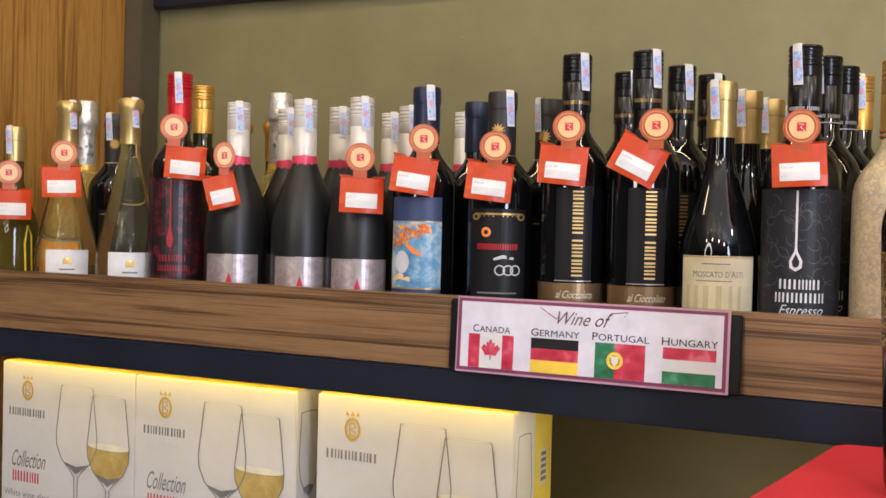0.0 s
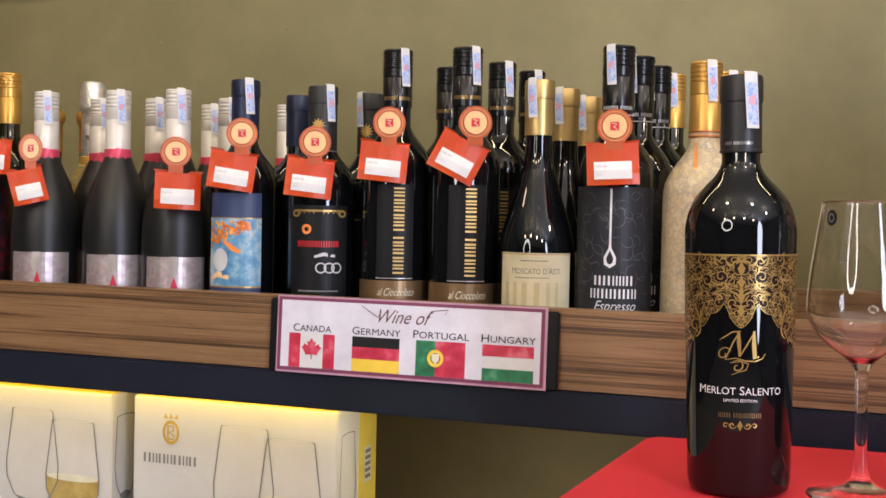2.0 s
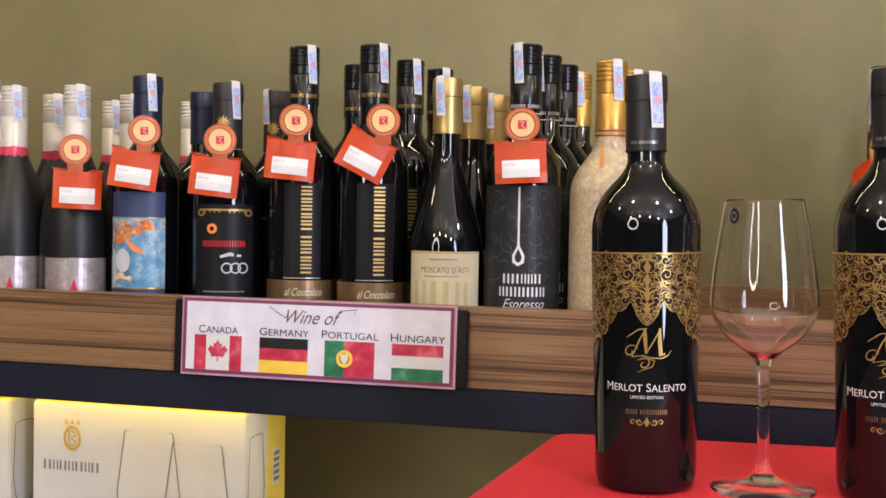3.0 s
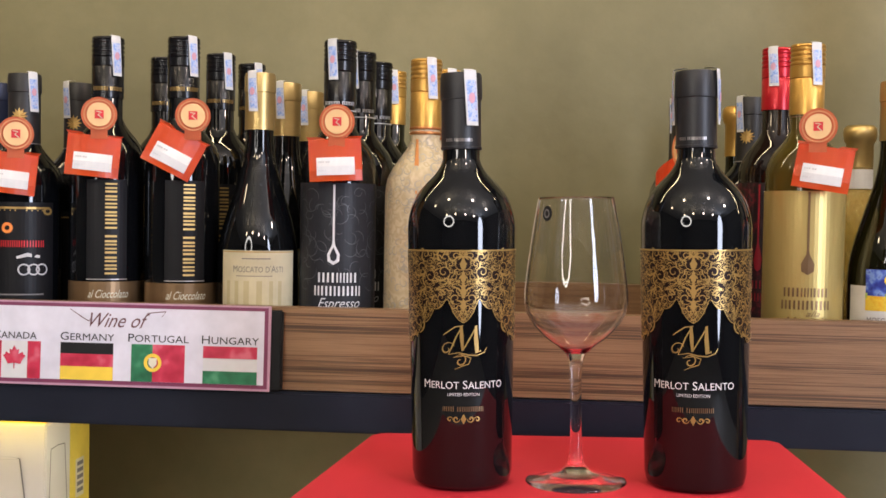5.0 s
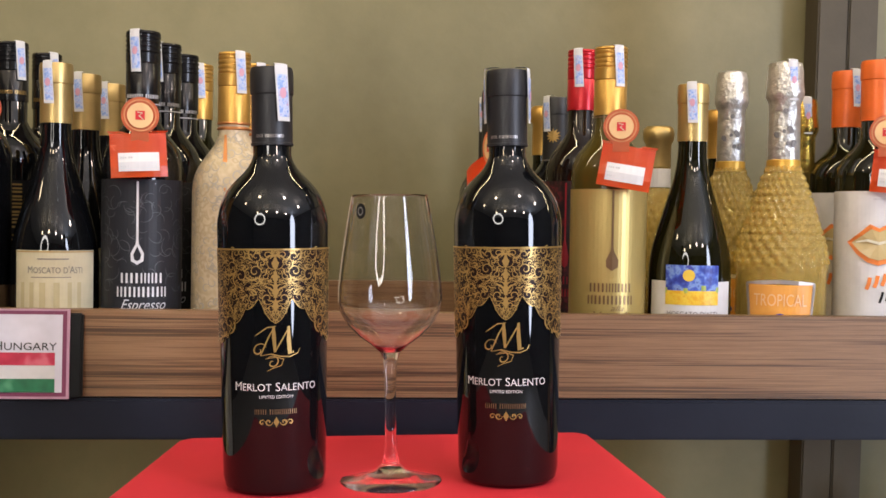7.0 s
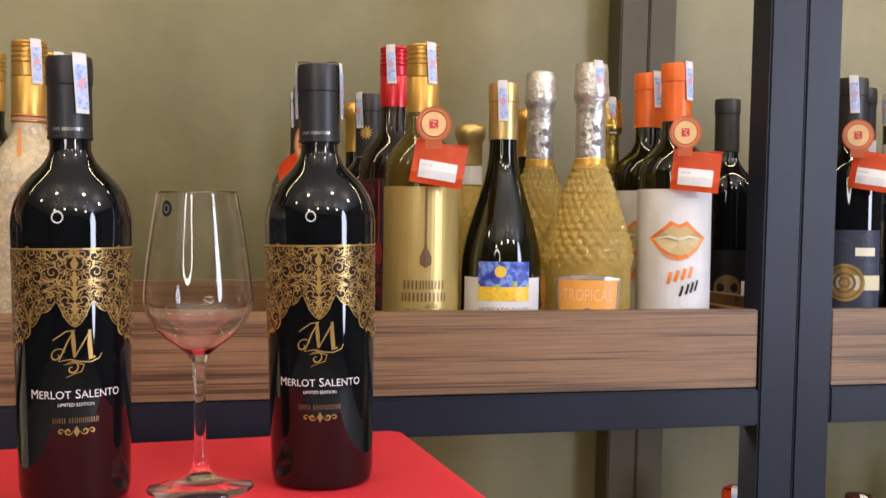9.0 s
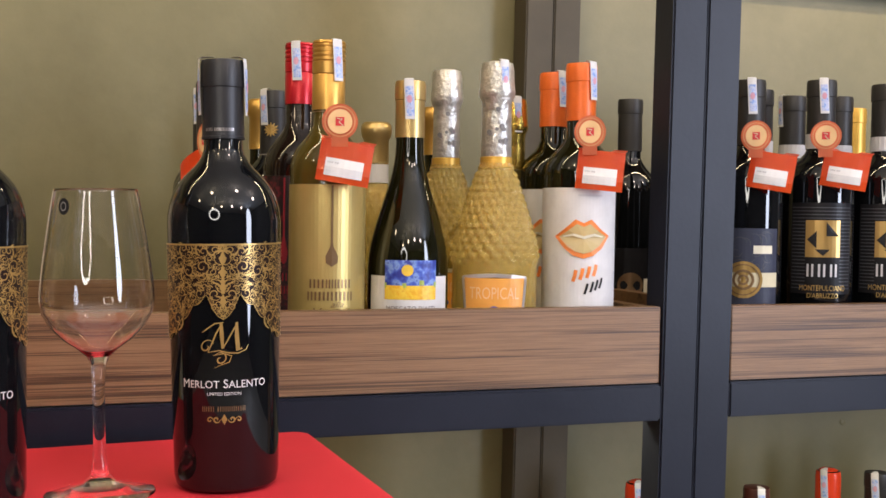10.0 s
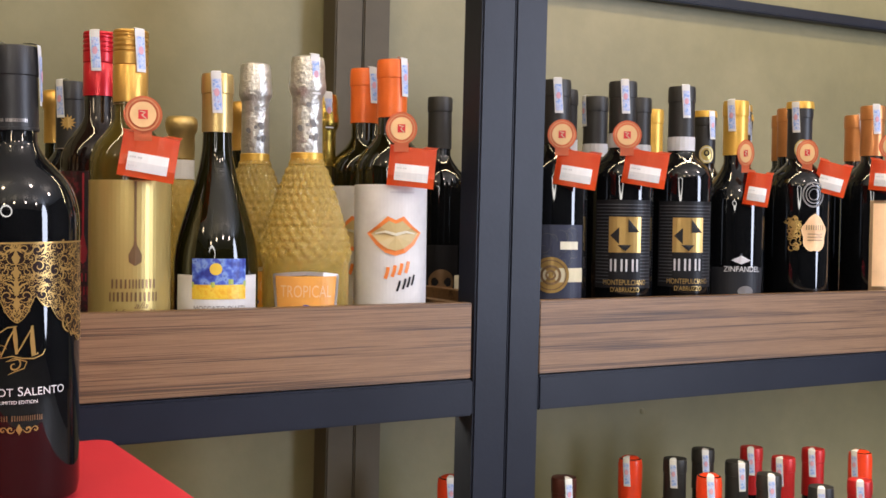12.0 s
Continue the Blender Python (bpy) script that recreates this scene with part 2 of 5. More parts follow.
# ---------------------------------------------------------------- mesh helpers
def part(name, bm, material, parent=None, label="", smooth=False, auto=True):
    me = bpy.data.meshes.new(name)
    bmesh.ops.recalc_face_normals(bm, faces=bm.faces)
    bm.to_mesh(me)
    bm.free()
    me.materials.append(material)
    if smooth:
        for p in me.polygons:
            p.use_smooth = True
        if auto:
            me.set_sharp_from_angle(angle=radians(38))
    ob = new(name, me)
    if parent is not None:
        ob.parent = parent
    return tagged(ob, label)


def thing(name, label, category, group="", m=None, kind=""):
    ob = new(name)
    ob.empty_display_size = 0.03
    if m is not None:
        ob.matrix_world = m
    return tagged(ob, label, category, group, kind)


def box(x0, x1, y0, y1, z0, z1, bevel=0.0, bm=None):
    bm = bm or bmesh.new()
    m = Matrix.Translation(((x0 + x1) / 2, (y0 + y1) / 2, (z0 + z1) / 2)) @ Matrix.Diagonal((x1 - x0, y1 - y0, z1 - z0, 1))
    made = bmesh.ops.create_cube(bm, size=1, matrix=m)
    if bevel:
        edges = list({e for v in made["verts"] for e in v.link_edges})
        bmesh.ops.bevel(bm, geom=edges, offset=bevel, segments=2, affect="EDGES")
    return bm


def lathe(points, n=40, bm=None):
    """Turn a list of (radius, height) round z."""
    bm = bm or bmesh.new()
    rings = []
    for r, z in points:
        if r < 1e-6:
            rings.append([bm.verts.new((0, 0, z))])
        else:
            rings.append([bm.verts.new((r * math.sin(2 * math.pi * k / n), -r * math.cos(2 * math.pi * k / n), z)) for k in range(n)])
    for a, b in zip(rings, rings[1:]):
        for k in range(n):
            j = (k + 1) % n
            if len(a) == 1 and len(b) == 1:
                continue
            if len(a) == 1:
                bm.faces.new((a[0], b[j], b[k]))
            elif len(b) == 1:
                bm.faces.new((a[k], a[j], b[0]))
            else:
                bm.faces.new((a[k], a[j], b[j], b[k]))
    return bm


def wrap(bm, radius, lift=0.0006):
    """Lay a flat mesh (x across, z up) round an upright cylinder, facing -y. radius may be a function of z."""
    for v in bm.verts:
        r = radius(v.co.z) if callable(radius) else radius
        a = v.co.x / r
        rr = r + lift + v.co.y
        v.co = Vector((rr * math.sin(a), -rr * math.cos(a), v.co.z))
    return bm


def flat(x0, x1, z0, z1, nx=1, nz=1, bm=None, corner=0.0):
    bm = bm or bmesh.new()
    grid = []
    for i in range(nx + 1):
        u = i / nx
        x = x0 + (x1 - x0) * u
        cut = 0.0
        if corner:
            d = min(x - x0, x1 - x)
            if d < corner:
                cut = corner - math.sqrt(max(0, corner ** 2 - (corner - d) ** 2))
        grid.append([bm.verts.new((x, 0, z0 + cut + (z1 - z0 - 2 * cut) * k / nz)) for k in range(nz + 1)])
    for a, b in zip(grid, grid[1:]):
        for k in range(nz):
            bm.faces.new((a[k], b[k], b[k + 1], a[k + 1]))
    return bm


def disc(cx, cz, rx, rz=None, n=28, bm=None, inner=0.0):
    bm = bm or bmesh.new()
    rz = rz or rx
    ring = [bm.verts.new((cx + rx * math.sin(2 * math.pi * k / n), 0, cz + rz * math.cos(2 * math.pi * k / n))) for k in range(n)]
    if inner:
        hole = [bm.verts.new((cx + rx * inner * math.sin(2 * math.pi * k / n), 0, cz + rz * inner * math.cos(2 * math.pi * k / n))) for k in range(n)]
        for k in range(n):
            j = (k + 1) % n
            bm.faces.new((ring[k], ring[j], hole[j], hole[k]))
    else:
        mid = bm.verts.new((cx, 0, cz))
        for k in range(n):
            bm.faces.new((ring[k], ring[(k + 1) % n], mid))
    return bm


def ribbon(points, width, bm=None, taper=True):
    """A flat stroke along (x, z) points; width may taper to both ends."""
    bm = bm or bmesh.new()
    n, prev = len(points), None
    for i, (x, z) in enumerate(points):
        xa, za = points[max(0, i - 1)]
        xb, zb = points[min(n - 1, i + 1)]
        l = math.hypot(xb - xa, zb - za) or 1e-9
        w = width * ((0.25 + 0.75 * math.sin(math.pi * (i + 0.5) / n)) if taper else 1) / 2
        px, pz = -(zb - za) / l * w, (xb - xa) / l * w
        pair = (bm.verts.new((x + px, 0, z + pz)), bm.verts.new((x - px, 0, z - pz)))
        if prev:
            bm.faces.new((prev[0], prev[1], pair[1], pair[0]))
        prev = pair
    return bm


def fan(points, bm=None):
    """A filled flat outline of (x, z) points, star-shaped round its middle."""
    bm = bm or bmesh.new()
    cx, cz = sum(p[0] for p in points) / len(points), sum(p[1] for p in points) / len(points)
    ring = [bm.verts.new((x, 0, z)) for x, z in points]
    mid = bm.verts.new((cx, 0, cz))
    for k in range(len(ring)):
        bm.faces.new((ring[k], ring[(k + 1) % len(ring)], mid))
    return bm


def bars(cx, cz, w, h, letters, bm=None, gap=0.28, seed=1):
    """Plain bars, one a letter, for a line of writing."""
    bm = bm or bmesh.new()
    rnd = random.Random(seed)
    ws = [0.0 if c == " " else rnd.uniform(0.7, 1.15) for c in letters]
    total = sum(v if v else 0.5 for v in ws)
    x = cx - w / 2
    for v in ws:
        step = (v if v else 0.5) / total * w
        if v:
            flat(x, x + step * (1 - gap), cz - h / 2, cz + h / 2, 1, 1, bm)
        x += step
    return bm


def writing(text, cx, cz, height, width=None, lean=0.0, turn=0.0, caps=False, weight=0.0):
    """Flat letters, middle at (cx, cz), in the built-in font."""
    cu = bpy.data.curves.new("writing", "FONT")
    cu.body, cu.align_x, cu.align_y, cu.size, cu.shear, cu.resolution_u = text, "LEFT", "BOTTOM_BASELINE", 1.0, lean, 3
    cu.offset, cu.small_caps_scale = weight, 0.86
    if caps:
        for letter in cu.body_format:
            letter.use_small_caps = True
    ob = bpy.data.objects.new("writing", cu)
    scene.collection.objects.link(ob)
    bpy.context.view_layer.update()
    me = bpy.data.meshes.new_from_object(ob)
    bm = bmesh.new()
    bm.from_mesh(me)
    bpy.data.objects.remove(ob)
    bpy.data.meshes.remove(me)
    xs = [v.co.x for v in bm.verts]
    ys = [v.co.y for v in bm.verts]
    kz = height / (max(ys) - min(ys))
    kx = width / (max(xs) - min(xs)) if width else kz
    mx, my = (max(xs) + min(xs)) / 2, (max(ys) + min(ys)) / 2
    c, s = math.cos(radians(turn)), math.sin(radians(turn))
    for v in bm.verts:
        a, b = (v.co.x - mx) * kx, (v.co.y - my) * kz
        v.co = Vector((cx + a * c - b * s, 0, cz + a * s + b * c))
    return bm


def lay(bm, y):
    for v in bm.verts:
        v.co.y += y
    return bm


# ---------------------------------------------------------------- the shop's shell
def slab(name, label, material, *dims, bevel=0.0, category=""):
    return tagged(part(name, box(*dims, bevel=bevel), material), label, category or name.split("_")[0], kind="structure")


# unseen floor, kept pale so that it bounces light up to the ceiling
slab("floor", "unseen shop floor, pale grey to bounce light onto the ceiling", FLOOR, -4, 4, -4.5, 1.6, -0.05, 0.0)
slab("ceiling", "pale painted shop ceiling with downlights", WHITECEIL, -4, 4, -4.5, 1.6, 2.8, 2.85)
slab("wall_north", "olive green mottled painted wall behind the shelves", WALL, -4, 4, 1.485, 1.6, 0.0, 2.8)
slab("wall_south", "dark wall of the shop behind the camera", DARKROOM, -4, 4, -4.6, -4.5, 0.0, 2.8)
slab("wall_west", "dark side wall of the shop", DARKROOM, -4.1, -4, -4.6, 1.6, 0.0, 2.8)
slab("wall_east", "dark side wall of the shop", DARKROOM, 4, 4.1, -4.6, 1.6, 0.0, 2.8)
# small flaws of the wall: screw heads and chips
for wx, wz, wr in [(0.40, 1.50, 0.003), (-0.78, 1.475, 0.0018), (-0.45, 1.41, 0.002), (1.18, 0.885, 0.005), (-1.0, 1.46, 0.002), (0.19, 1.36, 0.002)]:
    bm = lathe([(0, 0), (wr, 0), (wr, 0.001), (wr * 0.6, 0.0018), (0, 0.0018)], 12)
    ob = part("wall_plug", bm, WALL, smooth=True)
    ob.matrix_world = pose(wx, 1.485, wz, 90, 0, 0)
    tagged(ob, "small painted-over screw plug in the olive wall", "wall plug", "wall plugs")

# ring lamp and downlights of the ceiling, seen as reflections
ring = thing("ring_pendant_lamp", "white glowing ring lamp hanging from the ceiling", "lamp", m=pose(-0.80, -0.90, 1.62, 38, 0, -22))
bm = bmesh.new()
n, k = 40, 8
vs = [[bm.verts.new(((0.34 + 0.04 * math.cos(2 * math.pi * j / k)) * math.cos(2 * math.pi * i / n), (0.34 + 0.04 * math.cos(2 * math.pi * j / k)) * math.sin(2 * math.pi * i / n), 0.04 * math.sin(2 * math.pi * j / k))) for j in range(k)] for i in range(n)]
for i in range(n):
    for j in range(k):
        bm.faces.new((vs[i][j], vs[(i + 1) % n][j], vs[(i + 1) % n][(j + 1) % k], vs[i][(j + 1) % k]))
part("glowing_ring", bm, LAMPGLOW, ring, smooth=True)
bm = lathe([(0, 0), (0.006, 0), (0.006, 0.928), (0, 0.928)], 8)
ob = part("hanging_rod", bm, STEEL, ring)
ob.matrix_local = pose(0, 0.37, 0.03, -38, 0, 0)
for i in range(4):
    for j in range(3):
        lamp = thing("downlight", "small round white ceiling downlight", "lamp", "ceiling downlights", pose(-0.9 + 0.75 * i, -0.15 - 0.8 * j, 2.79))
        part("glass_disc", lathe([(0, -0.012), (0.016, -0.012), (0.016, 0.0), (0, 0.0)], 16), DOTGLOW, lamp)
        part("trim_ring", lathe([(0.017, -0.016), (0.03, -0.014), (0.03, 0.0), (0.017, 0.0)], 20), STEEL, lamp)

# ---------------------------------------------------------------- shelving
# steel frame, one bay after another: front and rear posts, rails
ZA, ZB, ZC, FRONT, REAR = 1.111, 1.031, 0.992, 1.05, 1.435


def leaning(bm):
    """The uprights lean a little to the right."""
    for v in bm.verts:
        v.co.x += 0.012 * (v.co.z - 1.22)
    return bm


def frame_bay(x0, x1, label):
    f = thing("shelving_unit", label, "shelving", "steel shelving bays")
    for px in (x0, x1 - 0.0405):
        part("front_post", leaning(box(px, px + 0.0405, FRONT - 0.005, FRONT + 0.035, 0, 2.4, 0.002)), STEEL, f)
        part("rear_post", leaning(box(px, px + 0.0400, REAR, REAR + 0.045, 0, 2.4, 0.002)), BROWNSTEEL, f, "brown-grey steel rear post")
        for z in (ZC, 0.5, 1.923):
            dx = 0.012 * (z - 1.2)
            part("side_rail", box(px + dx, px + dx + 0.0405, FRONT + 0.036, REAR - 0.001, z, z + 0.036, 0.002), STEEL, f)
    for z in (ZC, 0.5, 1.923):
        dx = 0.012 * (z - 1.2)
        part("front_rail", box(x0 + dx + 0.041, x1 + dx - 0.041, FRONT - 0.005, FRONT + 0.035, z, z + 0.038, 0.002), STEEL, f)
    for z, back in ((ZC, 0.0), (0.5, 0.0), (1.558, 0.024)):
        dx = 0.012 * (z - 1.2)
        part("rear_rail", box(x0 + dx + 0.041, x1 + dx - 0.041, REAR + back, REAR + 0.045, z, z + 0.018, 0.002), STEEL, f)
    return f


SEAM = 0.6395
frame_bay(-1.425, SEAM - 0.0005, "black painted square steel tube shelf frame")
frame_bay(SEAM + 0.0005, 2.7, "black painted square steel tube shelf frame")


def tray(x0, x1, label):
    t = thing("shelf_tray", label, "shelf tray", "wooden shelf trays")
    part("front_board", box(x0, x1, FRONT, FRONT + 0.018, ZB, ZA, 0.0008), WALNUT, t)
    part("bottom_board", box(x0, x1, FRONT + 0.0185, REAR - 0.02, ZB, ZB + 0.018), WALNUT, t)
    part("rear_board", box(x0, x1, REAR - 0.0195, REAR - 0.002, ZB, 1.119, 0.0008), WALNUT, t)
    part("end_board", box(x0 + 0.0005, x0 + 0.0175, FRONT + 0.0185, REAR - 0.02, ZB + 0.0185, ZA - 0.0005, 0.0008), WALNUT, t)
    part("end_board", box(x1 - 0.0175, x1 - 0.0005, FRONT + 0.0185, REAR - 0.02, ZB + 0.0185, ZA - 0.0005, 0.0008), WALNUT, t)


tray(-1.383, 0.5955, "walnut laminate shelf tray with a raised front board")
tray(0.682, 2.658, "walnut laminate shelf tray with a raised front board")
for sx0, sx1 in ((-1.383, 0.5955), (0.682, 2.658)):
    # high board and its LED profile are out of view, added as the strip's fixture
    tagged(part("unseen_high_shelf", box(sx0, sx1, FRONT + 0.001, REAR - 0.002, 1.962, 1.982, 0.001), WALNUT), "unseen walnut laminate shelf board added high overhead to carry the light strip", "shelf board", "high shelf boards")
    tagged(part("led_profile", box(sx0, sx1, 1.085, 1.102, 1.934, 1.9615), STEEL), "unseen slim black LED profile added under the high shelf", "light strip", "light strips")
    tagged(part("lower_shelf", box(sx0, sx1, FRONT + 0.001, REAR - 0.002, 0.539, 0.557, 0.001), WALNUT), "walnut laminate shelf board below", "shelf board", "lower shelf boards")
panel = thing("side_panel", "honey brown wood veneer end panel of the shelving", "panel")
for py0, py1 in ((FRONT + 0.04, 1.2462), (1.2472, 1.483)):
    part("board", box(-1.445, -1.427, py0, py1, 0.0, 2.4, 0.001), OAK, panel)
for sx0, sx1 in ((-1.38, 0.592), (0.684, 2.656)):
    tagged(part("led_profile", box(sx0, sx1, 1.087, 1.100, 1.0015, 1.0305), STEEL), "slim black LED profile under the shelf tray", "light strip", "light strips")

# ---------------------------------------------------------------- display table with red cloth
TILT = -1.15
TABLE = pose(0.025, 0.83, 1.0040, 0, TILT, 0) @ pose(0, 0, 0, 0, 0, -1.2)
table = thing("display_table", "small square display table under a red cloth", "table", m=pose(0.025, 0.80, 0, 0, 0, 2.5))
part("tabletop", box(-0.165, 0.155, -0.15, 0.18, 0.965, 0.990, 0.003), WALNUT, table)
for tx in (-0.15, 0.12):
    for ty in (-0.15, 0.10):
        part("leg", box(tx, tx + 0.03, ty, ty + 0.03, 0, 0.9645, 0.002), WALNUT, table)


def cloth():
    """A cloth over a square top: flat with soft corners, hanging down in gentle folds."""
    bm = bmesh.new()
    n, hx0, hx1, hy0, hy1, rc = 120, -0.183, 0.183, -0.185, 0.183, 0.016
    def outline(s, grow):
        # rounded rectangle walked by angle
        per = [(hx1 - rc, hy0 + rc, -90), (hx1 - rc, hy1 - rc, 0), (hx0 + rc, hy1 - rc, 90), (hx0 + rc, hy0 + rc, 180)]
        q = s * 4
        i = int(q) % 4
        f = q - int(q)
        cx, cy, a0 = per[i]
        if f < 0.3:
            a = radians(a0 + f / 0.3 * 90)
            return cx + (rc + grow) * math.cos(a), cy + (rc + grow) * math.sin(a)
        ax, ay, _ = per[i]
        bx, by, _ = per[(i + 1) % 4]
        a = radians(a0 + 90)
        g = (f - 0.3) / 0.7
        return ax + (bx - ax) * g + (rc + grow) * math.cos(a), ay + (by - ay) * g + (rc + grow) * math.sin(a)
    rings = []
    for grow, z in [(-0.013, 0), (-0.006, 0.0), (-0.002, -0.001), (0.0, -0.004), (0.002, -0.012), (0.004, -0.05), (0.008, -0.12), (0.012, -0.2), (0.016, -0.30)]:
        ring_ = []
        for i in range(n):
            s = i / n
            fold = math.sin(s * 2 * math.pi * 15) * max(0, -z) * 0.045
            x, y = outline(s, grow + fold)
            ring_.append(bm.verts.new((x * (1 + (hy1 - y) * (0.42 if x < 0 else 0.32)), y, z)))
        rings.append(ring_)
    for a, b in zip(rings, rings[1:]):
        for i in range(n):
            j = (i + 1) % n
            bm.faces.new((a[i], a[j], b[j], b[i]))
    mid = bm.verts.new((0, 0, 0))
    for i in range(n):
        bm.faces.new((mid, rings[0][(i + 1) % n], rings[0][i]))
    bmesh.ops.recalc_face_normals(bm, faces=bm.faces)
    return bm


ob = part("tablecloth", cloth(), CLOTH, smooth=True)
ob.matrix_world = TABLE
tagged(ob, "bright red tablecloth draped over the display table", "tablecloth")


# ---------------------------------------------------------------- bottles
SHOULDER = [(0, 1), (0.12, 0.985), (0.25, 0.93), (0.38, 0.83), (0.5, 0.69), (0.62, 0.50), (0.74, 0.30), (0.86, 0.13), (1, 0)]
HERO = [(0, 1), (0.1, 0.985), (0.21, 0.945), (0.32, 0.885), (0.416, 0.81), (0.5, 0.72), (0.58, 0.60), (0.665, 0.45), (0.75, 0.28), (0.83, 0.15), (0.91, 0.06), (1, 0)]
SLOPE = [(i / 12, 1 - (3 * (i / 12) ** 2 - 2 * (i / 12) ** 3)) for i in range(13)]


BURGUNDY = [(0, 1), (0.15, 0.975), (0.3, 0.91), (0.45, 0.79), (0.59, 0.61), (0.70, 0.42), (0.80, 0.25), (0.9, 0.10), (1, 0)]
CONE = [(0, 1), (0.1, 0.955), (0.3, 0.75), (0.5, 0.52), (0.7, 0.30), (0.85, 0.12), (1, 0)]
BELL = [(0, 1), (0.1, 0.965), (0.2, 0.875), (0.33, 0.735), (0.5, 0.54), (0.645, 0.383), (0.75, 0.25), (0.86, 0.11), (1, 0)]


def profile(h, R, rn, zs, zn, shape, foot=None):
    foot = foot or R
    pts = [(0, 0.006), (foot * 0.55, 0.004), (foot * 0.86, 0.0), (foot * 0.96, 0.003), (foot, 0.010), (R, zs * h)]
    for t, s in shape:
        pts.append((rn + (R - rn) * s, (zs + (zn - zs) * t) * h))
    pts += [(rn, h - 0.003), (rn * 0.8, h - 0.002), (0, h - 0.002)]
    out = []
    for p in pts:
        if not out or abs(p[0] - out[-1][0]) + abs(p[1] - out[-1][1]) > 1e-5:
            out.append(p)
    return out


def radius_at(pts):
    side = sorted([(z, r) for r, z in pts[4:-2]])
    def f(z):
        for (za, ra), (zb, rb) in zip(side, side[1:]):
            if za <= z <= zb and zb > za:
                return ra + (rb - ra) * (z - za) / (zb - za)
        return side[0][1] if z < side[0][0] else side[-1][1]
    return f


def capsule(style, rn, h, length):
    """Cap over the neck's end, as (radius, height) points."""
    z0, t = h - length, 0.0011
    if style == "screw":
        pts = [(rn + t * 0.2, z0), (rn + t, z0), (rn + t, z0 + length * 0.50), (rn + t * 0.45, z0 + length * 0.515), (rn + t * 1.2, z0 + length * 0.53), (rn + t * 1.2, h - 0.021)]
        z = h - 0.021
        for i in range(4):
            pts += [(rn + t * 0.5, z + 0.0008), (rn + t * 1.35, z + 0.0018), (rn + t * 1.35, z + 0.0034), (rn + t * 0.5, z + 0.0043)]
            z += 0.0046
        pts += [(rn + t * 1.3, h - 0.002), (rn + t * 0.6, h), (0, h)]
    elif style == "foil":
        pts = [(rn + t, z0), (rn + t * 1.6, z0 + 0.004), (rn + t * 1.2, h - 0.060), (rn + t * 1.1, h - 0.044), (rn + 0.0030, h - 0.039), (rn + 0.0046, h - 0.036), (rn + 0.0048, h - 0.031), (rn + 0.0036, h - 0.020), (rn + 0.0034, h - 0.010), (rn + 0.0020, h - 0.002), (rn * 0.7, h), (0, h + 0.0006)]
    elif style == "wax":
        pts = [(rn + t, z0), (rn + 0.002, z0 + 0.01), (rn + 0.0022, h - 0.012), (rn + 0.001, h - 0.004), (rn * 0.6, h), (0, h + 0.0005)]
    elif style == "cork":
        pts = [(rn + t * 0.3, z0), (rn + t, z0), (rn + t, h - 0.022), (rn + 0.0035, h - 0.018), (rn + 0.005, h - 0.010), (rn + 0.004, h - 0.003), (rn + 0.001, h), (0, h)]
    else:
        pts = [(rn + t * 0.3, z0), (rn + t, z0), (rn + t * 0.9, h - 0.0205), (rn + t * 1.6, h - 0.0198), (rn + t * 1.75, h - 0.017), (rn + t * 1.6, h - 0.004), (rn + t * 0.9, h - 0.0008), (rn * 0.7, h), (0, h)]
    return pts


def stamp(parent, rn, h, angle, length=0.040, width=0.0100, skew=0.12):
    """Paper tax strip drawn over the cap and down one side."""
    r = rn + 0.0034
    bm = bmesh.new()
    rows = [(0.35, h + 0.0016), (0.75, h + 0.0016), (0.98, h + 0.0004)] + [(1.0, h - 0.004 - (length - 0.004) * i / 6) for i in range(7)]
    prev = None
    for i, (k, z) in enumerate(rows):
        line = []
        for j in range(4):
            a = radians(angle) + (j / 3 - 0.5) * width / r + skew * max(0, i - 3) / 6
            line.append(bm.verts.new((r * k * math.sin(a), -r * k * math.cos(a), z)))
        if prev:
            for j in range(3):
                bm.faces.new((prev[j], prev[j + 1], line[j + 1], line[j]))
        prev = line
    st = part("tax_strip", bm, WHITE, parent, "white and pale blue paper strip over the cap", smooth=True)
    bm = bmesh.new()
    prev = None
    for i in range(7):
        z = h - 0.007 - (length - 0.010) * i / 6
        line = [bm.verts.new(((r + 0.0003) * math.sin(a), -(r + 0.0003) * math.cos(a), z)) for a in (radians(angle) + (j / 3 - 0.5) * width * 0.78 / r + skew * (i + 0.5) / 6 for j in range(4))]
        if prev:
            for j in range(3):
                bm.faces.new((prev[j], prev[j + 1], line[j + 1], line[j]))
        prev = line
    part("strip_print", bm, STAMPBLUE, st)
    bm = wrap(disc(r * (radians(angle) + skew * 0.45), h - 0.5 * length, 0.0026, 0.004, 12), r, 0.0006)
    part("strip_emblem", bm, STAMPROSE, st)


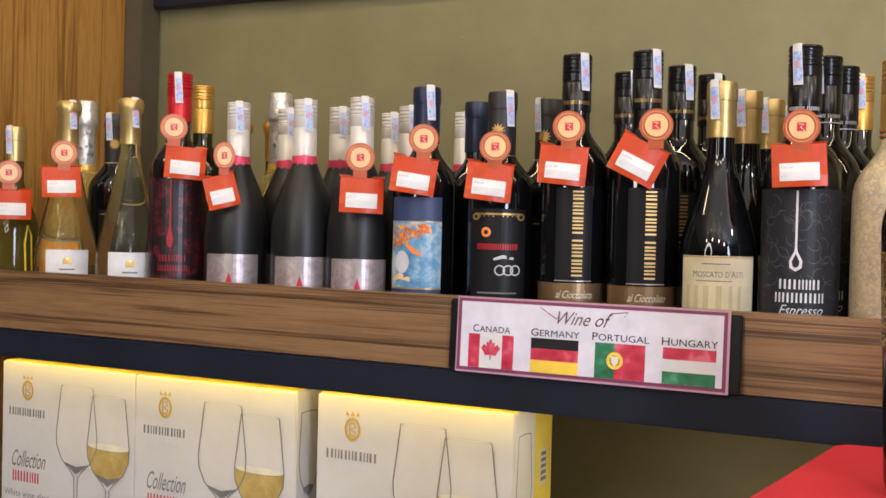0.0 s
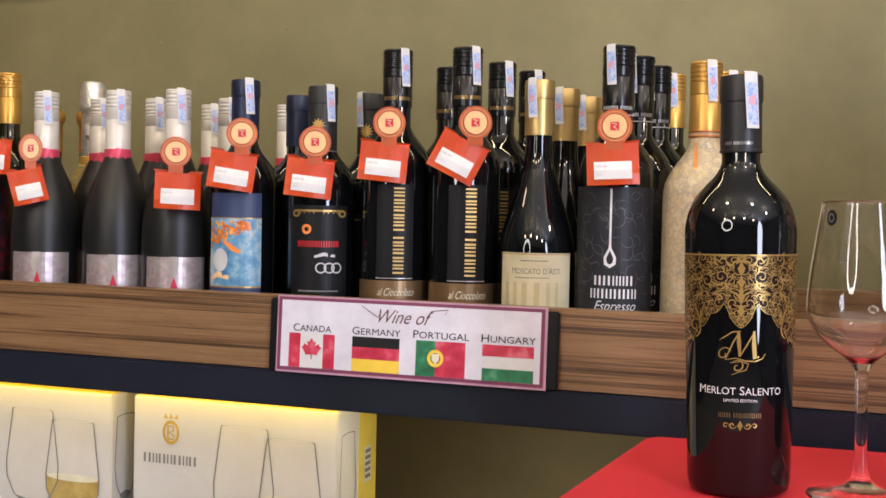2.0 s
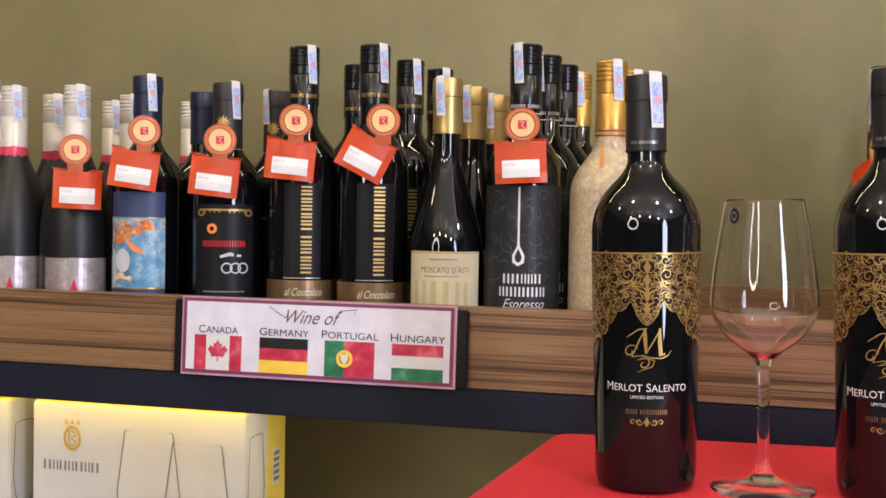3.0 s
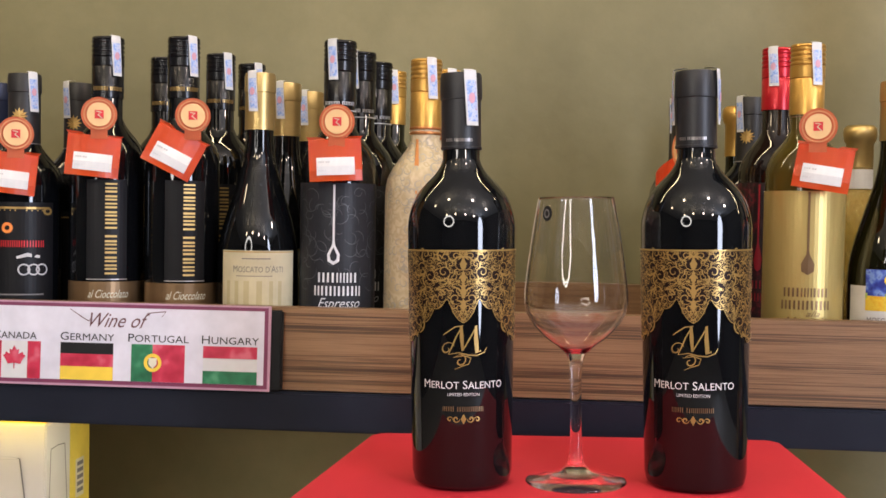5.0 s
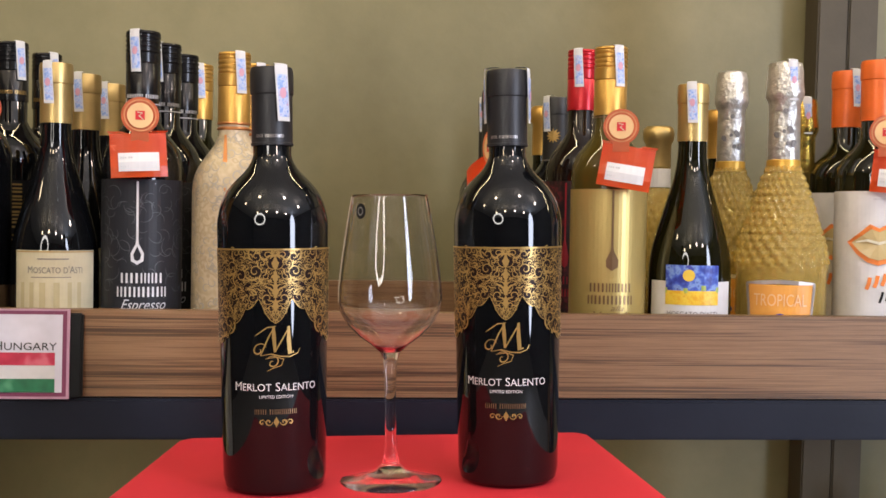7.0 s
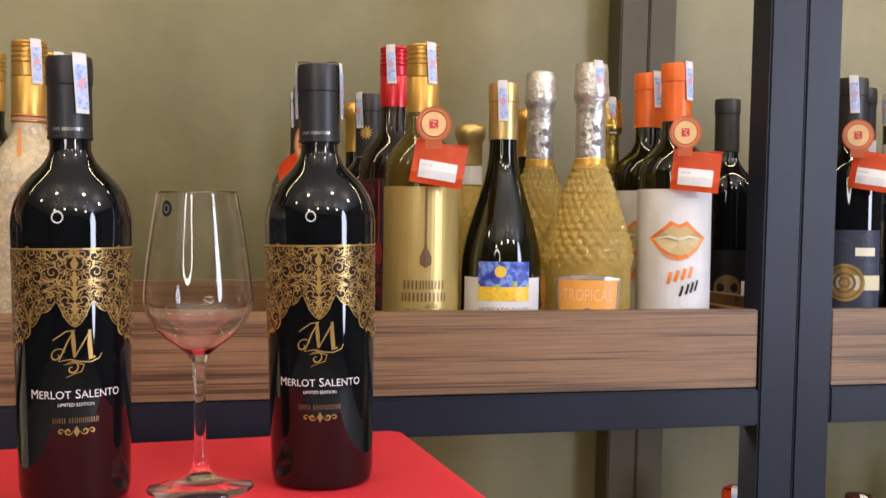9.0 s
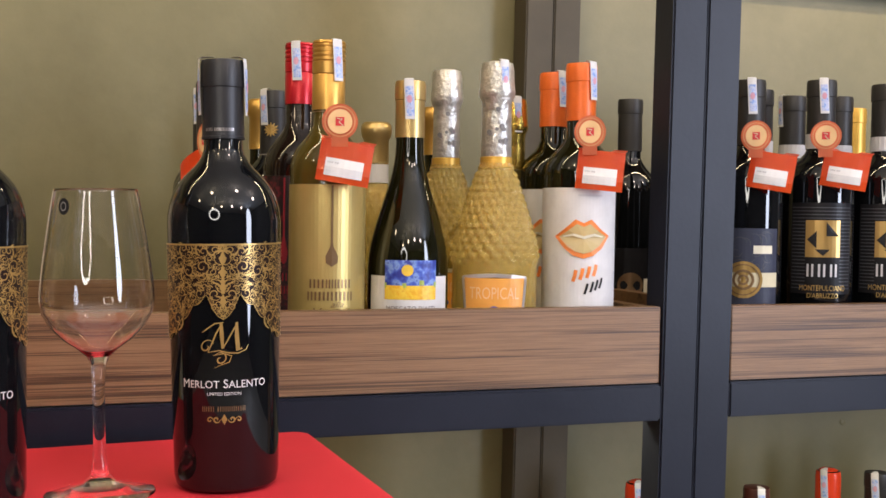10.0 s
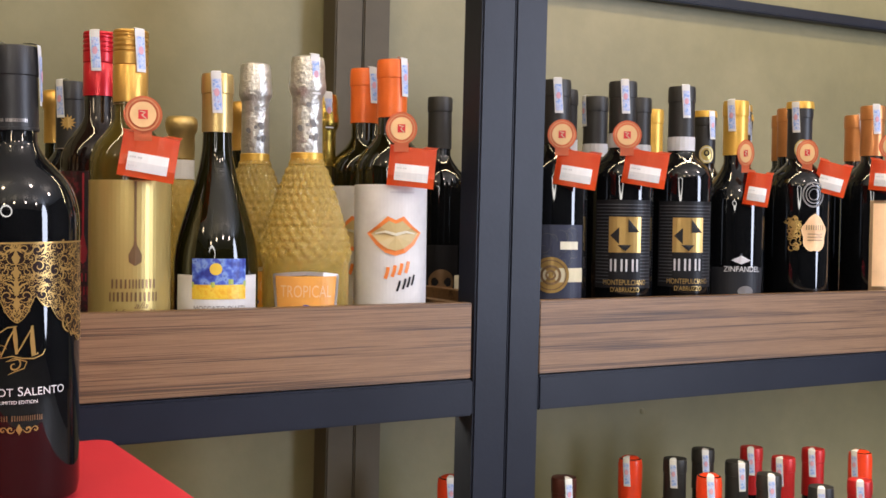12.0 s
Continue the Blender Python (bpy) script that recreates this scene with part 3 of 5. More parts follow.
def scaled(pts, z0, z1, around=22, rows=15, depth=0.0026):
    """A turned body whose middle is covered with overlapping round scales."""
    f = radius_at(pts)
    dense = [p for p in pts if p[1] < z0] + [(f(z0 + (z1 - z0) * i / 84), z0 + (z1 - z0) * i / 84) for i in range(85)] + [p for p in pts if p[1] > z1]
    bm = lathe(dense, 176)
    for v in bm.verts:
        if z0 < v.co.z < z1:
            q = (v.co.z - z0) / (z1 - z0) * rows
            a = (math.atan2(v.co.x, -v.co.y) / (2 * math.pi) * around + 0.5 * (int(q) % 2)) % 1 - 0.5
            g = q - int(q)
            k = max(0.0, 1 - (a * 2) ** 2) * math.sqrt(max(0.0, 1 - (1 - g) ** 2)) * (1 - 0.6 * g)
            fade = min(1, (v.co.z - z0) / 0.01, (z1 - v.co.z) / 0.02)
            r = math.hypot(v.co.x, v.co.y)
            s_ = 1 + depth * 2.2 * k * fade / r
            v.co.x, v.co.y = v.co.x * s_, v.co.y * s_
    return bm


def bottle(label, h, R, rn, zs, zn, shape, glass, cap, capmat, caplen, strip=0, foot=None, name="wine_bottle", extra=None, lift=0.0):
    b = thing(name, label, "bottle", "bottles on the shelves")
    pts = profile(h, R, rn, zs, zn, shape, foot)
    if glass is GOLDWINE:
        part("glass_body", scaled(pts, 0.102 if zs < 0.4 else 0.03, zn * h), glass, b, smooth=True, auto=False)
    else:
        part("glass_body", lathe(pts, 44), glass, b, smooth=True)
    c = part("cap" if cap in ("screw", "wax") else "capsule", lathe(capsule(cap, rn, h, caplen), 36), capmat, b, smooth=True)
    if strip is not None:
        stamp(b, rn, h, strip)
    if extra:
        extra(b, radius_at(pts), R, h, rn)
        for child in b.children:
            if child.name.split(".")[0] in ("label", "front_label", "denomination", "gold_filigree"):
                child.location.z = lift
    return b


def face(x, y, turn=0.0):
    """Turn about z that makes a bottle's label look at the camera's place."""
    return math.degrees(math.atan2(-x, y)) + turn


TRAY = ZB + 0.0182


# labels of each kind of bottle
def sticker(parent, name, bm, radius, material, lift=0.0006, label=""):
    return part(name, wrap(bm, radius, lift), material, parent, label)


def bar_row(parent, name, cx, cz, w, h, letters, radius, material, lift=0.001, gap=0.28, seed=1, upright=None):
    """Plain bars for a name that is not lettered, each a part of its own."""
    rnd = random.Random(seed)
    ws = [0.0 if c == " " else rnd.uniform(0.75, 1.1) for c in letters]
    total = sum(v if v else 0.5 for v in ws)
    x = cx - w / 2
    for v in ws:
        step = (v if v else 0.5) / total * w
        if v:
            stem = step * (1 - gap) * 0.30
            bm = flat(x, x + stem, cz - h * 0.45, cz + h * 0.45, 1, 1)
            flat(x + step * (1 - gap) - stem, x + step * (1 - gap), cz - h * 0.45, cz + h * 0.45, 1, 1, bm)
            if upright:
                for q in bm.verts:
                    q.co.x, q.co.z = upright[0] - (q.co.z - cz), upright[1] + (q.co.x - cx)
            if radius is None:
                part(name, lay(bm, -lift), material, parent)
            else:
                part(name, wrap(bm, radius, lift), material, parent)
        x += step


def lab_pale(b, f, R, h, rn):
    l = sticker(b, "label", flat(-0.030, 0.030, 0.028, 0.078, 14, 1), R, WHITE)
    sticker(l, "emblem", fan([(-0.006, 0.058), (-0.006, 0.064), (-0.003, 0.068), (0.003, 0.068), (0.006, 0.064), (0.006, 0.058)]), R, GOLD, 0.001)
    sticker(l, "text_bar", flat(-0.010, 0.010, 0.050, 0.052, 4), R, INKGREY, 0.001)


def lab_redlace(b, f, R, h, rn):
    l = sticker(b, "label", flat(-R * 2.2, R * 2.2, 0.02, 0.192, 30, 1), R, REDLACE)
    sticker(l, "drop", ribbon([(-0.010, 0.19), (-0.010, 0.12)], 0.002, taper=False), R, DARKCRIMSON, 0.001)
    sticker(l, "drop", fan([(-0.010, 0.135), (-0.0145, 0.113), (-0.013, 0.104), (-0.010, 0.101), (-0.007, 0.104), (-0.0055, 0.113)]), R, DARKCRIMSON, 0.0011)
    bar_row(l, "name_bar", -0.006, 0.088, 0.036, 0.009, "abcde", R, DARKCRIMSON, 0.001, gap=0.28, seed=2)
    bar_row(l, "name_bar", -0.006, 0.075, 0.040, 0.009, "abcdef", R, DARKCRIMSON, 0.001, gap=0.28, seed=3)


def lab_matte(b, f, R, h, rn):
    part("pink_band", lathe([(rn + 0.0013, h - 0.092), (rn + 0.0026, h - 0.0915), (rn + 0.0022, h - 0.070), (rn + 0.0013, h - 0.0695)], 36), C_PINK, b, "pink neck band", smooth=True)
    sticker(b, "band_seal", disc(0.0, h - 0.081, 0.010, 0.0125, 20), rn + 0.0028, C_PINK, 0.0003)
    l = sticker(b, "label", flat(-0.040, 0.034, 0.020, 0.088, 18, 1), R, SILVERLAB, label="brushed rose silver wrap label")
    sticker(l, "spout_mark", fan([(-0.006, 0.058), (-0.011, 0.072), (-0.010, 0.0885), (0.0, 0.0885), (0.0, 0.07)]), R, SILVER, 0.001)
    sticker(l, "red_wedge", fan([(-0.010, 0.045), (-0.004, 0.066), (0.002, 0.045)]), R, CRIMSON, 0.0012)


def lab_paint(b, f, R, h, rn):
    l = sticker(b, "label", flat(-0.046, 0.020, 0.06, 0.171, 18, 1), R, NAVYP, label="navy label with a painted picture")
    sticker(l, "sky", flat(-0.046, 0.020, 0.0665, 0.143, 18, 1), R, SKYP, 0.0009)
    rnd = random.Random(5)
    fol = bmesh.new()
    for i in range(150):
        u = rnd.random()
        disc(-0.043 + 0.050 * u, 0.139 - rnd.random() * 0.030 * (1 - 0.75 * u), rnd.uniform(0.0008, 0.0024), None, 7, fol)
    sticker(l, "orange_foliage", fol, R, FIREP, 0.0012)
    sticker(l, "pale_globe", disc(-0.027, 0.096, 0.0095, 0.013, 24), R, LIGHTGREY, 0.0013)
    sticker(l, "orange_stroke", ribbon([(-0.022, 0.117), (-0.012, 0.109), (-0.004, 0.105)], 0.006), R, ORANGEP, 0.0015)
    sticker(l, "orange_foot", ribbon([(-0.04, 0.075), (-0.03, 0.080), (-0.016, 0.076)], 0.007), R, PEACH, 0.0015)
    sticker(l, "gold_rim", flat(-0.046, 0.020, 0.0650, 0.0668, 18, 1), R, GOLD, 0.0012)
    sticker(l, "gold_rim", flat(-0.046, 0.020, 0.1425, 0.1435, 18, 1), R, GOLD, 0.0012)


def sun(b, rn, z, u=-0.004):
    bm = fan([(u + q * math.sin(math.pi * i / 12), z + q * math.cos(math.pi * i / 12)) for i, q in enumerate((0.0088, 0.0050) * 12)])
    part("sun_emblem", wrap(bm, rn + 0.0012, 0.0006), GOLD, b)


def lab_sun(b, f, R, h, rn):
    sun(b, rn, h - 0.045)
    sticker(b, "capsule_line", flat(-rn * 1.5, rn * 1.5, h - 0.073, h - 0.0722, 10), rn + 0.0011, SILVER, 0.0004)
    l = sticker(b, "label", flat(-0.030, 0.030, 0.025, 0.150, 16, 1), R, BLACKLAB)
    sticker(l, "gold_rule", flat(-0.026, 0.026, 0.143, 0.1445, 10), R, GOLD, 0.001)


def lab_monte(b, f, R, h, rn):
    lab_sun(b, f, R, h, rn)
    l = sticker(b, "front_label", flat(-0.033, 0.033, 0.022, 0.152, 18, 1), R, BLACKLAB, 0.001)
    for z in (0.145, 0.034):
        sticker(l, "gold_rule", flat(-0.028, 0.028, z, z + 0.0022, 12), R, GOLD, 0.0014)
        for u in (-0.026, 0.026):
            sticker(l, "gold_corner", disc(u, z - 0.002, 0.005, 0.004, 12, inner=0.5), R, GOLD, 0.0014)
    sticker(l, "red_emblem", disc(-0.013, 0.126, 0.0055, None, 16, inner=0.45), R, ORANGEP, 0.0014)
    bar_row(l, "name_bar", 0.0, 0.110, 0.046, 0.0075, "abcdefghij", R, REDPRINT, 0.0014, gap=0.28, seed=4)
    sticker(l, "script_bar", ribbon([(-0.004, 0.096), (0.006, 0.099), (0.018, 0.097)], 0.004), R, LIGHTGREY, 0.0014)
    sticker(l, "medal_rings", disc(0.012, 0.084, 0.006, None, 16, disc(0.003, 0.084, 0.006, None, 16, disc(0.020, 0.084, 0.006, None, 16, inner=0.75), inner=0.75), inner=0.75), R, LIGHTGREY, 0.0014)
    sticker(l, "text_bar", flat(-0.018, 0.018, 0.050, 0.052, 8), R, INKGREY, 0.0014)
    sticker(l, "text_bar", flat(-0.022, 0.022, 0.058, 0.0595, 8), R, INKGREY, 0.0014)


def lab_choc(b, f, R, h, rn):
    bar_row(b, "cap_name_bar", 0, h - 0.053, 0.032, 0.0045, "abcde fghi", rn + 0.0012, GOLD, 0.0005, gap=0.28, seed=6)
    l = sticker(b, "label", flat(-0.020, 0.020, 0.082, 0.183, 10, 1), R, BLACKLAB, label="glossy black label with gold bars")
    bar_row(l, "name_bar", 0, 0, 0.093, 0.0125, "abcde fghijk", R, GOLD, 0.0011, gap=0.20, seed=7, upright=(0.004, 0.1345))
    sticker(l, "silver_rule", flat(-0.020, 0.020, 0.0825, 0.0835, 10), R, SILVER, 0.0011)
    band = sticker(b, "bronze_band", flat(-0.052, 0.052, 0.016, 0.0806, 24, 1), R, BRONZE, 0.0004, "bronze foil band")
    sticker(band, "flavour", writing("al Cioccolato", 0.002, 0.0685, 0.0082, 0.040, lean=0.45), R, OFFWHITE, 0.001)


def lab_pinot(b, f, R, h, rn):
    l = sticker(b, "label", flat(-0.040, 0.040, 0.014, 0.098, 22, 1), R, CREAMLAB, label="cream paper label")
    sticker(l, "denomination", writing("Moscato d'Asti", 0.0, 0.080, 0.0068, 0.050, caps=True), R, INKGREY, 0.001)
    sticker(l, "text_bar", flat(-0.016, 0.012, 0.0895, 0.0905, 8), R, INKGREY, 0.001)
    sticker(l, "text_bar", flat(-0.022, 0.014, 0.0725, 0.0732, 8), R, INKGREY, 0.001)
    bar_row(l, "name_bar", -0.002, 0.050, 0.062, 0.040, "abc", R, PALEPRINT, 0.001, gap=0.28, seed=8)
    sticker(l, "gold_rule", flat(-0.040, 0.040, 0.0962, 0.0972, 22), R, GOLD, 0.001)


def leafy(R, x0, x1, z0, z1, count, seed, material, l):
    rnd = random.Random(seed)
    bm = bmesh.new()
    for i in range(count):
        cx, cz, r, a0 = rnd.uniform(x0, x1), rnd.uniform(z0, z1), rnd.uniform(0.004, 0.009), rnd.uniform(0, 6.28)
        ribbon([(cx + r * math.cos(a0 + 2.4 * t / 7), cz + r * math.sin(a0 + 2.4 * t / 7)) for t in range(8)], 0.0007, bm)
    sticker(l, "leaf_pattern", bm, R, material, 0.0009)


def lab_slate(b, f, R, h, rn):
    sticker(b, "cap_line", flat(-rn * 1.5, rn * 1.5, h - 0.0705, h - 0.0695, 10), rn + 0.0011, LIGHTGREY, 0.0004)
    bar_row(b, "cap_name_bar", 0, h - 0.063, 0.034, 0.004, "abcde fghi", rn + 0.0012, LIGHTGREY, 0.0005, gap=0.28, seed=6)
    l = sticker(b, "label", flat(-0.058, 0.055, 0.012, 0.183, 30, 1), R, SLATE, label="slate grey label with fine leaf lines")
    leafy(R, -0.050, 0.050, 0.080, 0.178, 90, 11, LEAFINK, l)
    sticker(l, "drop", ribbon([(-0.004, 0.181), (-0.004, 0.150), (-0.004, 0.115)], 0.002, taper=False), R, WHITE, 0.0012)
    sticker(l, "drop", fan([(-0.004, 0.135), (-0.0055, 0.122), (-0.010, 0.113), (-0.0095, 0.106), (-0.004, 0.1025), (0.0015, 0.106), (0.002, 0.113), (-0.0025, 0.122)]), R, WHITE, 0.0013)
    sticker(l, "drop_core", fan([(-0.004, 0.120), (-0.0075, 0.112), (-0.0065, 0.1075), (-0.004, 0.106), (-0.0015, 0.1075), (-0.0005, 0.112)]), R, SLATE, 0.0017)
    bar_row(l, "name_bar", 0.001, 0.090, 0.040, 0.0105, "abcde", R, WHITE, 0.0012, gap=0.28, seed=2)
    bar_row(l, "name_bar", 0.001, 0.077, 0.048, 0.0105, "abcdef", R, WHITE, 0.0012, gap=0.28, seed=3)
    sticker(l, "flavour", writing("Espresso", 0.002, 0.0635, 0.0125, 0.042, lean=0.45), R, LIGHTGREY, 0.0012)


def lab_goldlab(b, f, R, h, rn):
    sticker(b, "cap_line", flat(-rn * 1.5, rn * 1.5, h - 0.0705, h - 0.0695, 10), rn + 0.0011, BRONZE, 0.0004)
    l = sticker(b, "label", flat(-0.056, 0.056, 0.012, 0.182, 30, 1), R, GOLDPAPER, label="matt gold label with a brown drop")
    sticker(l, "drop", ribbon([(0.002, 0.181), (0.002, 0.150), (0.002, 0.115)], 0.002, taper=False), R, BRONZE, 0.0012)
    sticker(l, "drop", fan([(0.002, 0.135), (0.0005, 0.122), (-0.004, 0.113), (-0.0035, 0.106), (0.002, 0.1025), (0.0075, 0.106), (0.008, 0.113), (0.0035, 0.122)]), R, BRONZE, 0.0013)
    bar_row(l, "name_bar", 0.002, 0.086, 0.042, 0.0095, "abcdef", R, BRONZE, 0.0012, gap=0.28, seed=2)
    bar_row(l, "name_bar", 0.002, 0.074, 0.046, 0.0095, "abcdef", R, BRONZE, 0.0012, gap=0.28, seed=3)
    sticker(l, "flavour", writing("alla", 0.008, 0.0660, 0.0055, 0.013, lean=0.45), R, BRONZE, 0.0012)
    sticker(l, "flavour", writing("Vaniglia", 0.005, 0.0575, 0.0100, 0.040, lean=0.45), R, BRONZE, 0.0012)


def lab_starry(b, f, R, h, rn):
    l = sticker(b, "label", flat(-0.046, 0.046, 0.014, 0.080, 22, 1), R, WHITE, label="white label with a painted night sky over wheat")
    sticker(l, "night_sky", flat(-0.025, 0.028, 0.070, 0.096, 14, 1), R, STARRY, 0.001)
    sticker(l, "wheat_field", flat(-0.025, 0.028, 0.057, 0.071, 14, 1), R, WHEAT, 0.0011)
    sticker(l, "green_hill", ribbon([(-0.025, 0.071), (-0.005, 0.071), (0.012, 0.074), (0.028, 0.072)], 0.005, taper=False), R, mix_green, 0.0014)
    sticker(l, "moon", disc(-0.002, 0.086, 0.0058, None, 18), R, YELLOWP, 0.0014)
    sticker(l, "denomination", writing("MOSCATO D'ASTI", 0.002, 0.048, 0.0058, 0.050), R, INKGREY, 0.001)


mix_green = paper("hill_green", (0.35, 0.45, 0.10), 0.45)


def tapered(bm, z0, z1, k):
    """Narrow a flat mesh to k of its width at the bottom."""
    for v in bm.verts:
        v.co.x *= k + (1 - k) * (v.co.z - z0) / (z1 - z0)
    return bm


def lab_spark(b, f, R, h, rn):
    rnd = random.Random(9)
    dots = bmesh.new()
    for i in range(10):
        disc(rnd.uniform(-0.010, 0.012), rnd.uniform(h - 0.085, h - 0.048), rnd.uniform(0.0018, 0.0032), None, 10, dots)
    sticker(b, "foil_dots", dots, rn + 0.0022, INKGREY, 0.0006)
    part("orange_band", lathe([(rn + 0.0014, h - 0.111), (rn + 0.0026, h - 0.110), (rn + 0.0026, h - 0.100), (rn + 0.0014, h - 0.099)], 36), C_YELLOW, b, "orange band under the foil", smooth=True)
    l = sticker(b, "label", tapered(flat(-0.032, 0.032, 0.030, 0.086, 16, 2), 0.030, 0.086, 0.85), R, AMBERLAB, 0.0016, "amber label with a silver edge")
    sticker(l, "silver_edge", ribbon([(-0.034, 0.087), (-0.028, 0.028)], 0.003, ribbon([(0.034, 0.087), (0.028, 0.028)], 0.003, ribbon([(-0.034, 0.086), (-0.017, 0.088), (0, 0.089), (0.017, 0.088), (0.034, 0.086)], 0.004, taper=False), False), False), R, SILVER, 0.0018)
    sticker(l, "flavour", writing("TROPICAL", 0.0, 0.071, 0.012, 0.050), R, PEACH, 0.0024)
    sticker(l, "blue_emblem", disc(0.0, 0.054, 0.005, 0.004, 12), R, BLUEP, 0.003)


def lab_kiss(b, f, R, h, rn):
    l = sticker(b, "label", flat(-0.062, 0.050, 0.012, 0.185, 30, 1), R, WHITE, label="white wrap label with orange lips cut out")
    lips = [(-0.028, 0.134), (-0.016, 0.143), (-0.006, 0.152), (0.002, 0.148), (0.010, 0.152), (0.020, 0.142), (0.031, 0.135), (0.022, 0.122), (0.012, 0.114), (0.002, 0.111), (-0.008, 0.114), (-0.018, 0.122)]
    sticker(l, "mouth", fan(lips), R, ORANGEP, 0.0022)
    sticker(l, "lip_window", fan([(0.0015 + (x - 0.0015) * 0.82, 0.1325 + (z - 0.1325) * 0.76) for x, z in lips]), R, LIPGOLD, 0.0034)
    sticker(l, "lip_line", ribbon([(-0.018, 0.134), (-0.008, 0.136), (0.002, 0.133), (0.012, 0.136), (0.021, 0.134)], 0.003), R, OFFWHITE, 0.0042)
    for i, x in enumerate((-0.008, -0.001, 0.006, 0.013)):
        sticker(l, "script_bar", ribbon([(x, 0.087 + 0.002 * i), (x + 0.002, 0.093 + 0.002 * i), (x + 0.003, 0.099 + 0.002 * i)], 0.0036, taper=False), R, ORANGEP, 0.0014)
    for i, x in enumerate((0.004, 0.010, 0.015, 0.020)):
        sticker(l, "script_bar", ribbon([(x, 0.074 + 0.002 * i), (x + 0.002, 0.080 + 0.002 * i), (x + 0.003, 0.085 + 0.002 * i)], 0.0024, taper=False), R, INKBLACK, 0.0014)
    sticker(l, "text_bar", flat(-0.004, 0.022, 0.176, 0.178, 8), R, LIGHTGREY, 0.0012)


def lab_seal(b, f, R, h, rn):
    l = sticker(b, "label", flat(-0.036, 0.034, 0.014, 0.145, 20, 1), R, BLUESLATE, label="blue slate label with a gold seal")
    leafy(R, -0.026, 0.026, 0.10, 0.135, 26, 3, LEAFINK, l)
    sticker(l, "ribbon", flat(-0.036, 0.034, 0.080, 0.096, 16), R, CREAMLAB, 0.0010)
    sticker(l, "seal", disc(-0.006, 0.088, 0.0205, None, 30), R, GOLD, 0.0016)
    sticker(l, "seal_ring", disc(-0.006, 0.088, 0.0175, None, 30, inner=0.92), R, BRONZE, 0.0021)
    sticker(l, "seal_mark", disc(-0.006, 0.088, 0.0115, None, 20, inner=0.75), R, BRONZE, 0.0021)
    sticker(l, "seal_mark", disc(-0.006, 0.088, 0.006, None, 14, inner=0.6), R, BRONZE, 0.0021)
    sticker(l, "name_bar", flat(0.004, 0.026, 0.117, 0.126, 8), R, OFFWHITE, 0.0011)


def lab_ilo(b, f, R, h, rn):
    sticker(b, "cap_band", flat(-rn * 2.4, rn * 2.4, h - 0.080, h - 0.063, 14), rn + 0.0011, LIGHTGREY, 0.0006)
    l = sticker(b, "label", flat(-0.037, 0.037, 0.062, 0.166, 20, 1), R, BLACKLAB)
    bm = bmesh.new()
    for i in range(24):
        z = 0.068 + i * 0.004
        flat(-0.035, -0.018, z, z + 0.0009, 5, 1, bm)
        flat(0.020, 0.035, z, z + 0.0009, 5, 1, bm)
        if z > 0.148:
            flat(-0.018, 0.020, z, z + 0.0009, 8, 1, bm)
    sticker(l, "line_pattern", bm, R, LEAFINK, 0.0010)
    sticker(l, "gold_square", flat(-0.018, 0.020, 0.104, 0.146, 8, 1), R, GOLD, 0.0012)
    bm = fan([(-0.016, 0.124), (-0.006, 0.134), (-0.006, 0.114)])
    fan([(0.004, 0.144), (0.018, 0.128), (0.004, 0.128)], bm)
    fan([(-0.008, 0.113), (0.008, 0.113), (0.001, 0.1055)], bm)
    sticker(l, "square_mark", bm, R, INKBLACK, 0.0022)
    bar_row(l, "name_bar", 0.003, 0.089, 0.038, 0.016, "abc", R, LIGHTGREY, 0.0012, gap=0.4, seed=12)
    sticker(b, "denomination", writing("MONTEPULCIANO", 0.002, 0.069, 0.0062, 0.052), R, GOLD, 0.0012)
    sticker(b, "denomination", writing("D'ABRUZZO", 0.002, 0.0605, 0.0058, 0.034), R, GOLD, 0.0014)


def lab_zin(b, f, R, h, rn):
    l = sticker(b, "label", flat(-0.034, 0.036, 0.016, 0.094, 18, 1), R, SLATE, label="slate label with a pale peak")
    sticker(l, "peak", fan([(-0.034, 0.093), (0.004, 0.112), (0.036, 0.093)]), R, SLATE, 0.0008)
    sticker(l, "peak_tip", fan([(-0.008, 0.103), (0.004, 0.109), (0.016, 0.103), (0.004, 0.098)]), R, LIGHTGREY, 0.0018)
    sticker(l, "grape", writing("ZINFANDEL", 0.006, 0.092, 0.0068, 0.046), R, WHITE, 0.0014)
    sticker(l, "crest", disc(0.010, 0.064, 0.010, 0.007, 16), R, INKGREY, 0.0012)
    sticker(l, "text_bar", flat(-0.004, 0.024, 0.054, 0.056, 6), R, INKGREY, 0.0012)


def seal9(b, rn, h):
    s = sticker(b, "neck_seal", disc(0.003, h - 0.062, 0.0105, 0.013, 22), rn + 0.0012, GOLDPAPER, 0.0008, "round gold neck seal")
    sticker(s, "seal_ring", disc(0.003, h - 0.062, 0.0088, 0.011, 22, inner=0.86), rn + 0.0012, OFFWHITE, 0.0014)
    sticker(s, "seal_mark", disc(0.003, h - 0.060, 0.004, 0.0048, 14, inner=0.5), rn + 0.0012, INKBLACK, 0.0015)


def lab_nine(b, f, R, h, rn):
    part("orange_cap_end", lathe([(rn + 0.0030, h - 0.008), (rn + 0.0032, h - 0.004), (rn + 0.0022, h + 0.0012), (0, h + 0.0014)], 30), C_YELLOW, b, "orange end of the capsule", smooth=True)
    seal9(b, rn, h)


